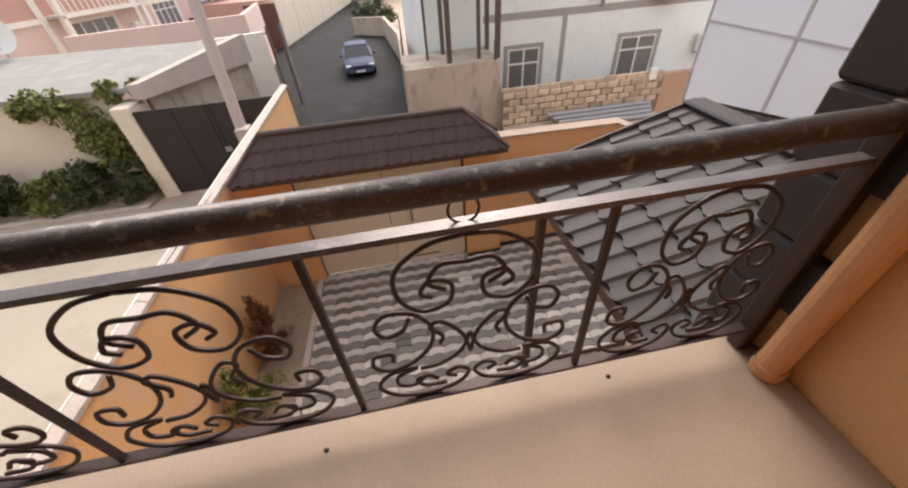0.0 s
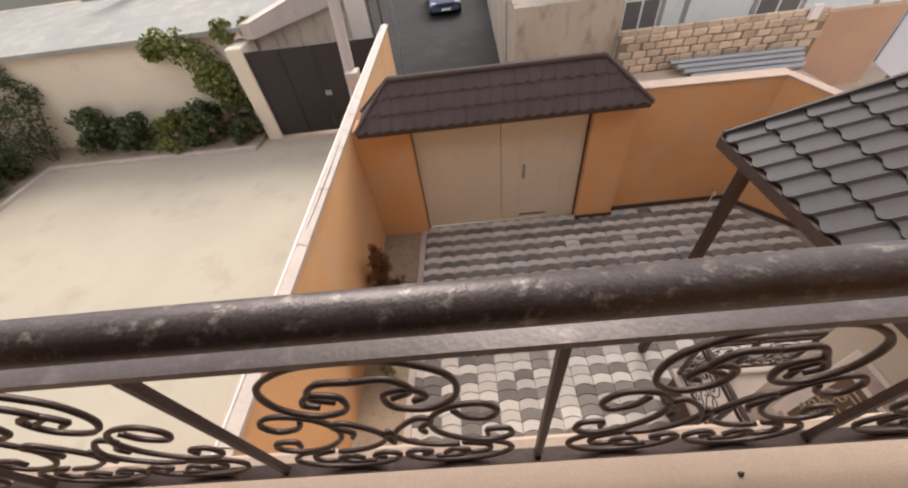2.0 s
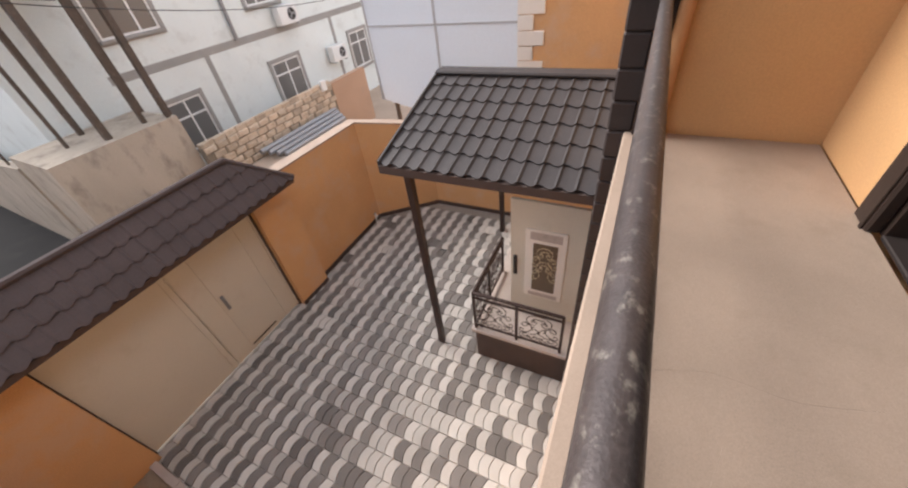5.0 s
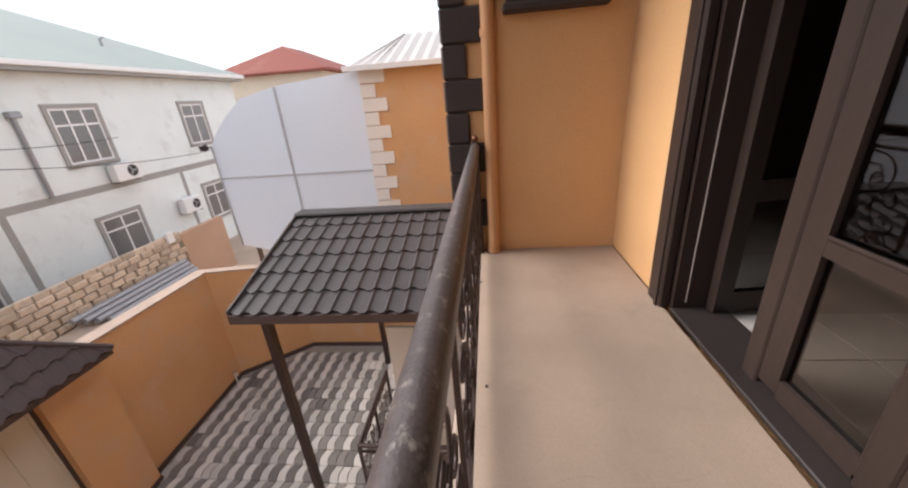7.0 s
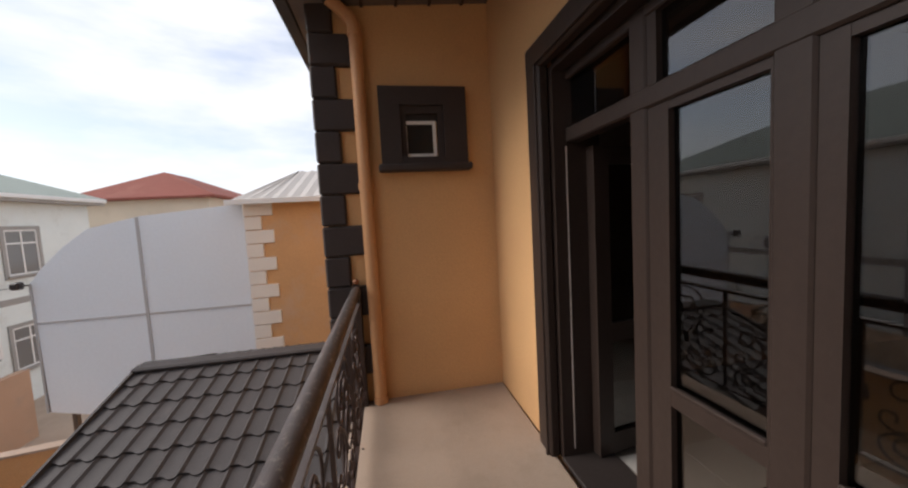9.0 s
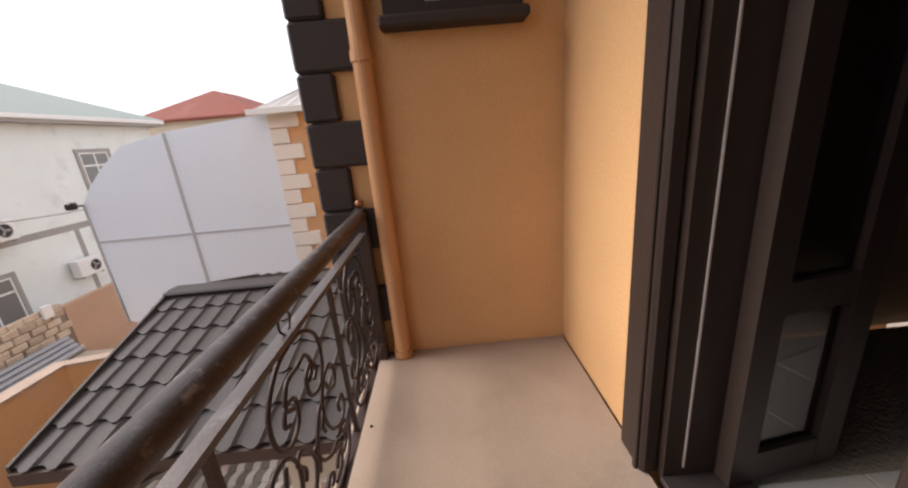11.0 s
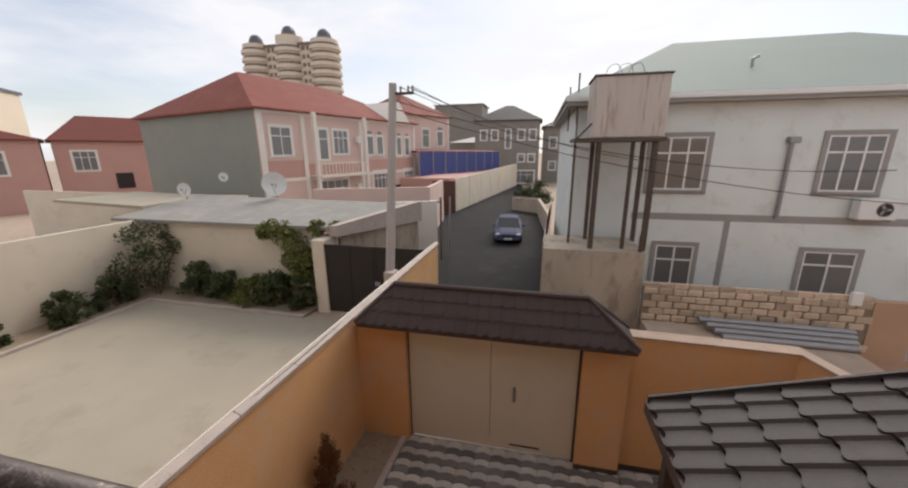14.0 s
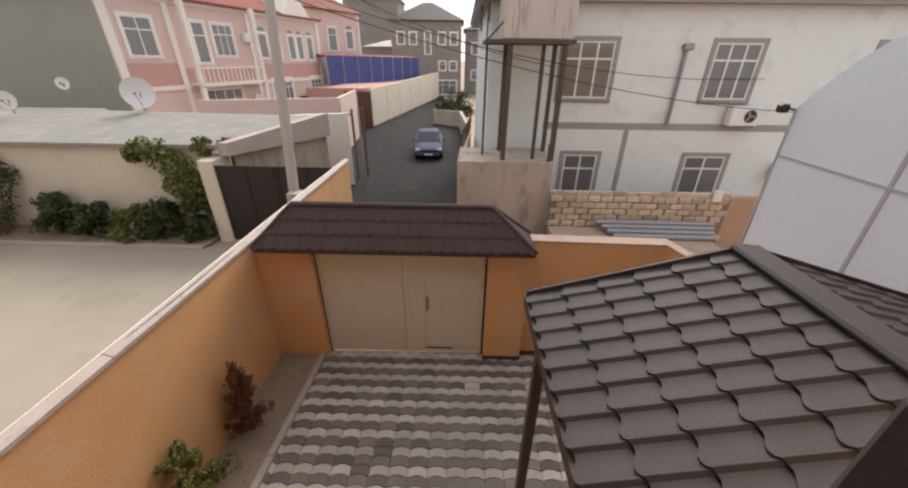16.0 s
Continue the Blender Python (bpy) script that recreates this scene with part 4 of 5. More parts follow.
tagged(part("ledge", box(4.98, 9.68, 8.62, 12.95, G - 0.1, -3.58), M_LEDGE), "dusty raised ground behind the yard wall", "ground", kind="structure")
tagged(part("stone_wall", box(4.98, 10.5, 13.02, 13.24, G - 0.1, -2.56), M_MORTAR), "rough limestone block wall with thick mortar", "wall", kind="structure")
STONE_WALL = bpy.data.objects["stone_wall"]
tagged(part("plaster_wall", box(10.5, 12.6, 13.0, 13.24, G - 0.1, -2.55), M_FADED), "faded brown plastered wall ending the stone wall", "wall", kind="structure")
tubes = empty("corrugated_sheets")
tagged(tubes, "stack of grey corrugated sheets lying by the stone wall", "sheets")
for k in range(4):
    part("sheet_fold", cyl((6.4 + 0.12 * k, 12.75 - 0.2 * k, -3.50 + 0.06 * (3 - k)), (10.0 - 0.1 * k, 12.7 - 0.2 * k, -3.50 + 0.06 * (3 - k)), 0.085, sides=10), M_DULL, tubes)
tagged(part("plank", solid([(6.6, 8.75), (8.7, 8.6), (8.72, 8.72), (6.6, 8.87)], -3.58, -3.53), M_COPING), "pale plank lying behind the yard wall", "plank")

tank = empty("water_tank")
tagged(tank, "rust-stained white steel water tank on tall steel legs", "tank")
part("tank_body", box(3.22, 5.15, 13.55, 14.9, 1.66, 3.32, 0.03), M_TANK, tank)
part("tank_rim", box(3.18, 5.19, 13.51, 14.94, 3.30, 3.35, 0.01), M_RUST, tank)
part("platform", box(2.75, 5.2, 13.45, 15.0, 1.56, 1.66), M_RUST, tank)
for x, y, r in ((3.45, 13.6, 0.07), (4.95, 13.6, 0.07), (3.45, 14.85, 0.06), (4.95, 14.85, 0.06), (2.85, 14.2, 0.035), (4.4, 13.75, 0.05)):
    part("leg", box(x - r, x + r, y - r, y + r, -1.63, 1.57), M_RUST, tank)
part("brace", cyl((2.8, 13.6, 1.62), (3.25, 13.6, 2.1), 0.025, sides=6), M_RUST, tank)
part("brace", cyl((2.8, 13.55, 1.62), (2.8, 13.55, 2.45), 0.025, sides=6), M_RUST, tank)
for k in range(3):
    part("wire_loop", tube(smooth_line([(3.5 + 0.3 * k, 14.0, 3.34), (3.62 + 0.3 * k, 14.0, 3.62), (3.85 + 0.3 * k, 14.0, 3.66), (4.0 + 0.3 * k, 14.0, 3.34)]), 0.008, 5), M_RUST, tank)
part("stub_post", cyl((4.85, 13.42, -1.63), (4.85, 13.42, -1.1), 0.06, sides=8), M_RUST, tank)

HY = 15.53
ghouse = empty("grey_house")
tagged(ghouse, "two-storey pale grey plastered house with a grey green hipped roof", "house")
part("wall", box(3.0, 19.2, HY, 26.0, G - 0.2, 2.75), M_GREY_PLASTER, ghouse)
part("cornice", box(2.6, 19.6, HY - 0.45, 26.4, 2.73, 2.86), M_CEMENT, ghouse)
part("gutter", box(2.55, 19.65, HY - 0.52, HY - 0.40, 2.84, 3.0, 0.02), M_WHITE, ghouse)
roof = part("roof", gabled_hip(2.55, 19.7, HY - 0.5, 26.5, 3.01, (7.2, 21.0), (13.6, 21.0), 2.75), M_GREEN_ROOF, ghouse)
for x in (8.6, 14.5):
    part("vent_pipe", tube([(x, 17.2, 3.5), (x, 17.2, 4.25), (x + 0.16, 17.2, 4.33)], 0.05, 8), M_DULL, ghouse)


def wall_m(x, z, y=HY):
    return pose(x, y, z)


for x, z, w, h, bars, tr in ((6.21, 0.03, 1.62, 1.70, 3, 0.70), (10.93, 0.04, 1.46, 1.68, 3, 0.70), (15.95, 0.06, 1.25, 1.66, 2, 0.70), (6.5, -3.36, 1.2, 1.50, 2, 0.66), (10.98, -3.36, 1.44, 1.50, 2, 0.70), (15.8, -3.36, 1.3, 1.54, 2, 0.70)):
    fr = window_on(ghouse, "window_frame", wall_m(x, z), w, h, bars, M_CEMENT, 0.13, tr, pane_mat=M_GLASS_PALE)
part("cement_band", box(5.0, 18.9, HY - 0.008, HY + 0.02, -0.98, -0.75), M_CEMENT, ghouse)
for x in (7.95, 14.2):
    part("cement_band", box(x - 0.09, x + 0.09, HY - 0.009, HY + 0.02, -4.0, -0.92), M_CEMENT, ghouse)
dp = part("downpipe", cyl((9.25, HY - 0.08, -0.78), (9.25, HY - 0.08, 1.55), 0.06, sides=10), M_DULL, ghouse)
part("hopper", box(9.12, 9.42, HY - 0.2, HY, 1.50, 1.68, 0.02), M_DULL, dp)
for x, z in ((11.6, -0.74), (13.85, -2.62)):
    ac = empty("air_conditioner")
    tagged(ac, "white outdoor air conditioner unit on the grey house wall", "air conditioner", "air conditioners on the grey house")
    part("case", box(x - 0.48, x + 0.48, HY - 0.42, HY - 0.10, z, z + 0.62, 0.02), M_WHITE, ac)
    grille = part("fan_grille", tube([(x + 0.14 + 0.2 * math.cos(a), HY - 0.43, z + 0.31 + 0.2 * math.sin(a)) for a in [2 * math.pi * k / 20 for k in range(20)]], 0.012, 6, closed=True), M_DULL, ac)
    part("fan_well", cyl((x + 0.14, HY - 0.424, z + 0.31), (x + 0.14, HY - 0.40, z + 0.31), 0.19, sides=20), M_DARK_GATE, ac)
    for k in range(3):
        a = 2.1 * k
        part("fan_blade", box(-0.02, 0.16, -0.003, 0.003, -0.035, 0.035), M_DULL, grille).matrix_local = pose(x + 0.14, HY - 0.428, z + 0.31, 0, math.degrees(a), 0)
    part("bracket", box(x - 0.4, x - 0.36, HY - 0.4, HY, z - 0.05, z), M_DULL, ac)
    part("bracket", box(x + 0.36, x + 0.4, HY - 0.4, HY, z - 0.05, z), M_DULL, ac)

# white sheet screen and the orange neighbour with pale quoins
screen = empty("white_screen")
tagged(screen, "tall white sheet screen wall with grey seams", "screen", kind="structure")
SX = 7.35
top = [(8.36, 0.55), (8.15, 0.82), (7.80, 1.16), (7.40, 1.46), (6.56, 1.64), (4.80, 1.79)]
bm = bmesh.new()
fr_v = [bm.verts.new((SX, y, z)) for y, z in top] + [bm.verts.new((SX, 4.80, -2.6)), bm.verts.new((SX, 8.31, -1.80))]
bk_v = [bm.verts.new((SX + 0.06, v.co.y, v.co.z)) for v in fr_v]
bm.faces.new(fr_v)
bm.faces.new(bk_v[::-1])
for i in range(len(fr_v)):
    j = (i + 1) % len(fr_v)
    bm.faces.new((fr_v[i], bk_v[i], bk_v[j], fr_v[j]))
bmesh.ops.recalc_face_normals(bm, faces=bm.faces)
part("sheet", bm, M_WHITE_SHEET, screen)
part("seam", box(SX - 0.014, SX, 6.58, 6.63, -2.0, 1.62), M_SHEET_SEAM, screen)
part("seam", box(SX - 0.012, SX, 4.80, 8.33, -0.185, -0.15), M_SHEET_SEAM, screen)
part("edge_strip", box(SX - 0.02, SX + 0.08, 8.335, 8.365, -1.80, 0.55), M_SHEET_SEAM, screen)
for y in (5.0, 6.6, 8.2):
    part("support_post", box(SX + 0.30, SX + 0.38, y - 0.04, y + 0.04, G - 0.05, 0.5), M_RUST, screen)
oh = empty("orange_neighbour_house")
tagged(oh, "orange neighbour house with pale quoins and a pale metal roof", "house")
part("wall", box(SX + 0.02, 14.0, -3.0, 4.80, G - 0.2, 1.80), M_ORANGE_OLD, oh)
for k in range(17):
    w = 0.50 if k % 2 == 0 else 0.29
    part("quoin", box(SX - 0.02, SX + 0.04, 4.80 - w, 4.82, -2.7 + 0.265 * k, -2.7 + 0.265 * k + 0.25, 0.008), M_TRIM, oh)
bm = bmesh.new()
n = 60
for i in range(n + 1):
    y = 5.02 - 7.5 * i / n
    dz = 0.016 * (1 if i % 2 else -1)
    bm.verts.new((7.12, y, 1.83 + dz))
    bm.verts.new((9.5, min(y, 4.2), 2.66 + dz))
bm.verts.ensure_lookup_table()
for i in range(n):
    bm.faces.new((bm.verts[2 * i], bm.verts[2 * i + 1], bm.verts[2 * i + 3], bm.verts[2 * i + 2]))
part("roof", bm, M_PALE_ROOF, oh)
part("eaves_board", box(7.09, 7.14, -2.5, 5.04, 1.76, 1.85), M_WHITE, oh)

rh = empty("red_roof_house")
tagged(rh, "distant house with a red hipped roof", "house")
part("wall", box(23.9, 32.4, 12.5, 19.5, G, 3.35), M_NEIGH_WALL, rh)
part("roof", gabled_hip(23.4, 32.9, 11.9, 20.1, 3.4, (26.4, 16), (29.4, 16), 1.8), M_RED_ROOF, rh)

# ---- neighbour's plot ----
tagged(part("neighbour_wall_left", box(-15.3, -15.1, 3.0, 14.4, G - 0.1, -1.48), M_NEIGH_WALL), "cream plastered wall along the neighbouring yard", "wall", kind="structure")
tagged(part("neighbour_wall_back", box(-15.1, -6.35, 14.3, 14.5, G - 0.1, -1.55), M_NEIGH_WALL), "cream plastered garage wall behind the planting", "wall", kind="structure")
tagged(part("neighbour_pier", box(-6.25, -5.75, 13.5, 14.5, G - 0.1, -1.8, 0.03), M_NEIGH_WALL), "cream plastered pier beside the dark gate", "wall", kind="structure")
tagged(part("garage_roof", solid([(-16.5, 14.1), (-5.6, 14.1), (-3.5, 17.6), (-16.5, 18.6)], -1.55, [-1.42, -1.42, -0.95, -0.95]), M_ROOF_SLAB), "grey felt garage roof with a pale raised edge", "roof", kind="structure")
tagged(part("garage_roof_edge", solid([(-5.75, 14.02), (-5.45, 14.02), (-3.3, 17.7), (-3.6, 17.7)], -1.75, [-1.34, -1.34, -0.85, -0.85]), M_COPING), "pale concrete edge of the garage roof", "trim", kind="structure")
tagged(part("garage_wall", solid([(-5.6, 14.5), (-3.5, 17.7), (-3.7, 17.8), (-5.8, 14.6)], G, -1.5), M_CONCRETE), "shaded concrete garage wall towards the lane", "wall", kind="structure")
tagged(part("shed_roof", solid([(-24, 16.5), (-16.5, 15.5), (-16.5, 19.5), (-24, 21)], -1.25, -1.1), M_CONCRETE_YARD), "pale flat shed roof", "roof", kind="structure")
tagged(part("far_yard_wall", box(-34, -15.3, 20.6, 20.8, G, -1.2), M_NEIGH_WALL), "cream plastered wall of a far yard", "wall", kind="structure")
tagged(part("neighbour_planter", solid([(-15.1, 3.0), (-14.0, 3.0), (-13.7, 13.0), (-6.4, 12.9), (-6.4, 14.3), (-15.1, 14.3)], G - 0.1, G + 0.06), M_SOIL), "earth planting bed round the neighbouring yard", "planter", kind="structure")
tagged(part("neighbour_kerb", solid([(-14.05, 3.0), (-13.9, 3.0), (-13.6, 12.85), (-6.4, 12.75), (-6.4, 12.92), (-13.75, 13.02)], G - 0.1, G + 0.1), M_COPING), "pale kerb round the planting bed", "kerb", kind="structure")
ng = empty("neighbour_gate")
tagged(ng, "dark brown metal gate of the neighbouring yard", "gate")
part("gate_leaf", box(-5.75, -3.85, 13.55, 13.60, G + 0.03, -1.95), M_DARK_GATE, ng)
part("gate_leaf", box(-3.83, -1.9, 13.55, 13.60, G + 0.03, -1.95), M_DARK_GATE, ng)
for x in (-5.7, -4.8, -3.9, -3.78, -2.85, -1.95):
    part("stile", box(x, x + 0.06, 13.53, 13.55, G + 0.03, -1.96), M_DARK_GATE, ng)
part("lock", box(-3.8, -3.6, 13.51, 13.53, -3.4, -3.25), M_DULL, ng)

sh = empty("stone_house")
tagged(sh, "beige stone-clad neighbour house with moulded cornices", "house")
part("wall", box(-24, -12.7, -9, 6.35, G - 0.1, 5.4), M_STONE_CLAD, sh)
for z, d, t in ((5.1, 0.35, 0.25), (3.75, 0.28, 0.16), (3.55, 0.18, 0.2), (2.62, 0.3, 0.14), (2.45, 0.2, 0.17)):
    part("cornice", box(-24.2, -12.7 + d, -9, 6.35 + d * 0.6, z, z + t, 0.03), M_STONE_CLAD, sh)
for y in (5.7, 3.2, 0.7):
    pil = part("pilaster", box(-12.7, -12.5, y - 0.35, y + 0.35, G, 2.45, 0.02), M_STONE_CLAD, sh)
    part("capital", box(-12.72, -12.42, y - 0.45, y + 0.45, 2.2, 2.45, 0.03), M_STONE_CLAD, pil)
    part("base", box(-12.72, -12.40, y - 0.45, y + 0.45, -1.9, -1.2, 0.03), M_STONE_CLAD, pil)
part("bay", box(-15.0, -12.98, 6.35, 7.18, -1.3, 2.05), M_BROWN_RED, sh, "red brown glazed bay")
for k in range(6):
    z = -1.05 + 0.52 * k
    part("bay_bar", box(-13.3, -12.92, 6.45, 7.22, z, z + 0.06), M_BAY_BAR, sh)
    part("bay_pane", box(-13.3, -12.96, 6.52, 7.10, z + 0.06, z + 0.50), M_GLASS_FAR, sh)
part("bay_base", box(-15.0, -12.98, 6.35, 7.18, G - 0.1, -1.3), M_NEIGH_WALL, sh)
part("round_bay", cyl((-13.5, 6.4, 2.05), (-13.5, 6.4, 4.75), 0.80, sides=32), M_STONE_CLAD, sh)
for z, t, d in ((2.02, 0.16, 0.10), (2.18, 0.10, 0.04), (2.92, 0.10, 0.06), (3.02, 0.15, 0.14), (3.17, 0.08, 0.20), (4.35, 0.12, 0.08), (4.47, 0.16, 0.18), (4.63, 0.12, 0.26)):
    part("bay_cornice", cyl((-13.5, 6.4, z), (-13.5, 6.4, z + t), 0.80 + d, sides=32), M_STONE_CLAD, sh)
part("edge_pipe", cyl((-13.3, 7.28, -1.3), (-13.3, 7.28, 4.6), 0.05, sides=8), M_BROWN_RED, sh)
part("side_wall", box(-13.0, -12.2, 6.4, 7.2, G, -3.3, 0.03), M_NEIGH_WALL, sh)

# ---- houses along the lane ----
def far_house(name, label, m, w, d, eave, walls, roof_mat, rise, windows, trims=(), side_mat=None, over=0.4, ridge=None):
    """A two-storey house in its own frame: its front lies along x at y = 0 and faces -y, from x = 0 to w."""
    h = empty(name)
    tagged(h, label, "house")
    b = box(0, w, 0.0, d, G - 0.2, eave)
    b.transform(m)
    part("wall", b, walls, h)
    if side_mat:
        b = box(-0.02, 0.0, 0.15, d, G - 0.2, eave - 0.01)
        b.transform(m)
        part("side_wall", b, side_mat, h)
    b = gabled_hip(-over, w + over, -over, d + over, eave + 0.02, (min(d, w) / 2, d / 2) if w > d else (w / 2, w / 2), (w - min(d, w) / 2, d / 2) if w > d else (w / 2, d - w / 2), rise) if not ridge else gabled_hip(-over, w + over, -over, d + over, eave + 0.02, ridge[0], ridge[1], rise)
    b.transform(m)
    part("roof", b, roof_mat, h)
    for x, z, ww, hh, bars, arch in windows:
        window_on(h, "window_frame", m @ pose(x, 0, z), ww, hh, bars, M_TRIM, 0.16, 0.0 if arch else 0.68, arch)
    for x0, x1, z0, z1, t in trims:
        b = box(x0, x1, -0.06 - t, 0.0, z0, z1)
        b.transform(m)
        part("trim_band", b, M_TRIM, h)
    return h


E0 = 4.2
pm = pose(-16.4, 23.6, 0, 0, 0, 74)
pink = far_house("pink_house", "pink and cream two-storey house with a red hipped roof", pm, 18.0, 16.0, E0, M_PINK_PALE, M_RED_ROOF, 3.6,
                 ((1.70, 1.10, 1.62, 1.96, 2, False), (5.45, 0.73, 0.90, 2.35, 1, False), (7.30, 1.16, 1.62, 1.90, 3, False), (10.91, 1.05, 0.90, 1.68, 1, True), (12.27, 1.05, 0.90, 1.68, 1, True), (14.18, 0.95, 0.78, 1.79, 1, True), (15.27, 0.95, 0.78, 1.79, 1, True), (16.64, 0.95, 0.78, 1.79, 1, True),
                  (6.27, -3.15, 3.12, 2.24, 4, False), (12.27, -2.42, 2.28, 1.90, 4, False), (16.77, -2.42, 1.56, 1.90, 3, False)),
                 ((0.00, 0.38, G, E0, 0.03), (3.41, 3.75, G, E0, 0.03), (9.55, 9.82, G, E0, 0.03), (17.73, 18.00, G, E0, 0.03), (0.00, 18.00, -0.75, -0.5, 0.02), (0.00, 18.00, E0 - 0.3, E0, 0.04)), side_mat=M_GREY_WALL, ridge=((4.2, 8.0), (13.0, 8.0)))
for x0, x1, z0, z1 in ((0.42, 3.4, -0.5, 0.75), (3.8, 9.5, -0.5, 0.45), (9.85, 17.7, -0.5, 0.65), (9.85, 17.7, -4.5, -2.7)):
    b = box(x0, x1, -0.02, 0.0, z0, z1)
    b.transform(pm)
    part("pink_panel", b, M_PINK, pink)
balcony = part("balcony", rows_of(box(3.8, 9.5, -1.0, 0.0, -0.62, -0.46)), M_TRIM, pink, "cream balcony slab with a white balustrade")
balcony.data.transform(pm)
for i in range(16):
    x = 3.9 + 0.36 * i
    b = box(x - 0.03, x + 0.03, -0.97, -0.91, -0.46, 0.42)
    b.transform(pm)
    part("baluster", b, M_TRIM, balcony)
b = box(3.8, 9.5, -1.0, -0.88, 0.42, 0.5)
b.transform(pm)
part("top_rail", b, M_TRIM, balcony)
for x in (3.95, 9.35):
    b = box(x - 0.13, x + 0.13, -1.0, -0.74, G, E0 - 0.05)
    b.transform(pm)
    part("column", b, M_TRIM, pink)
b = box(14.1, 15.2, -0.06, 0.0, -4.4, -2.0)
b.transform(pm)
part("door", b, M_BROWN_RED, pink)
b = bmesh.new()
v = [b.verts.new(p) for p in ((13.2, -0.45, E0), (16.6, -0.45, E0), (14.9, -0.45, E0 + 1.9), (13.2, 4.5, E0), (16.6, 4.5, E0), (14.9, 4.5, E0 + 1.9))]
for f in ((0, 1, 2), (3, 5, 4), (0, 2, 5, 3), (1, 4, 5, 2)):
    b.faces.new([v[i] for i in f])
b.transform(pm)
part("gable", b, M_TRIM, pink, "cream gable over the entrance")
for x, z in ((9.3, 2.1), (9.1, -2.0)):
    b = box(x - 0.4, x + 0.1, -0.4, -0.07, z, z + 0.55, 0.02)
    b.transform(pm)
    part("air_conditioner", b, M_WHITE, pink)
b = box(3.8, 9.5, -0.9, -0.06, -0.62, -0.48)
b.transform(pm)
part("balcony_slab", b, M_TRIM, pink)

far_house("pink_house", "second pink house with a red roof further along the lane", pose(-14.0, 43.5, 0, 0, 0, 62), 8.5, 10, 5.6, M_PINK_PALE, M_RED_ROOF, 2.8,
          ((1.6, 2.0, 1.1, 1.8, 1, True), (4.2, 1.8, 1.2, 2.2, 1, False), (6.8, 2.0, 1.1, 1.8, 1, True)), ((0, 0.25, G, 5.6, 0.02), (8.25, 8.5, G, 5.6, 0.02)), side_mat=M_GREY_WALL)
low_pink = far_house("pink_house", "low pink house with a dark red roof across the plots", pose(-60.2, 9.4, 0, 0, 0, 60), 24, 14, 2.75, M_PINK, M_RED_DARK, 3.4,
                     ((20.2, -0.7, 2.5, 2.2, 3, False), (9.0, -0.7, 2.5, 2.2, 3, False)), (), ridge=((8, 7), (13.4, 7)))
low_pink_b = far_house("pink_house", "low pink house with a dark red roof beside its twin", pose(-48.9, 31.6, 0, 0, 0, 60), 14, 12, 2.75, M_PINK, M_RED_DARK, 3.0,
                       ((2.3, -0.5, 1.9, 2.1, 3, False),), (), ridge=((2.6, 6), (9.0, 6)))
for h, m, x in ((low_pink, pose(-60.2, 9.4, 0, 0, 0, 60), 16.5), (low_pink_b, pose(-48.9, 31.6, 0, 0, 0, 60), 5.3)):
    b = box(x - 0.8, x + 0.8, -0.05, 0.0, -2.7, -0.9)
    b.transform(m)
    part("garage_opening", b, M_DARK_GATE, h)
far_house("unrendered_house", "unfinished grey block house with arched openings", pose(-9.6, 70, 0, 0, 0, 0), 11.5, 10, 6.6, M_BLOCK, M_TILE, 2.9,
          ((1.6, 3.2, 1.1, 1.7, 1, True), (3.6, 3.2, 1.1, 1.7, 1, True), (8.3, 3.2, 1.1, 1.7, 1, True), (10.3, 3.2, 1.1, 1.7, 1, True), (6.0, 1.8, 0.9, 3.2, 1, False), (1.8, -0.6, 1.1, 1.3, 1, True), (3.6, -0.6, 1.1, 1.3, 1, True), (8.4, -0.6, 1.1, 1.3, 1, False), (10.2, -0.6, 1.1, 1.3, 1, False), (9.0, -4.4, 3.6, 2.2, 3, False)), ())
far_house("unrendered_house", "unfinished grey block house with arched openings", pose(2.6, 74, 0, 0, 0, 0), 9, 10, 5.6, M_BLOCK, M_TILE, 2.2,
          ((1.8, 1.8, 1.2, 1.8, 1, True), (3.8, 1.8, 1.2, 1.8, 1, True), (1.8, -2.2, 1.2, 1.5, 1, False), (3.8, -2.2, 1.2, 1.5, 1, False)), ())
far_house("dark_house", "distant dark flat-roofed block", pose(-24, 95, 0, 0, 0, 0), 12, 10, 12.5, M_BLOCK, M_BLOCK, 0.3, (), ())
far_house("dark_house", "distant low house behind the lane", pose(-16, 78, 0, 0, 0, 0), 8, 8, 3.0, M_BLOCK, M_PALE_ROOF, 1.2, (), ())

# walls and fences along the lane
bf = empty("blue_fence")
tagged(bf, "blue sheet fence with slim grey posts", "fence")
def on_line(f):
    return (-10.6 + 6.5 * f, 40.0 + 20.0 * f, 1.3 - 0.1 * f)


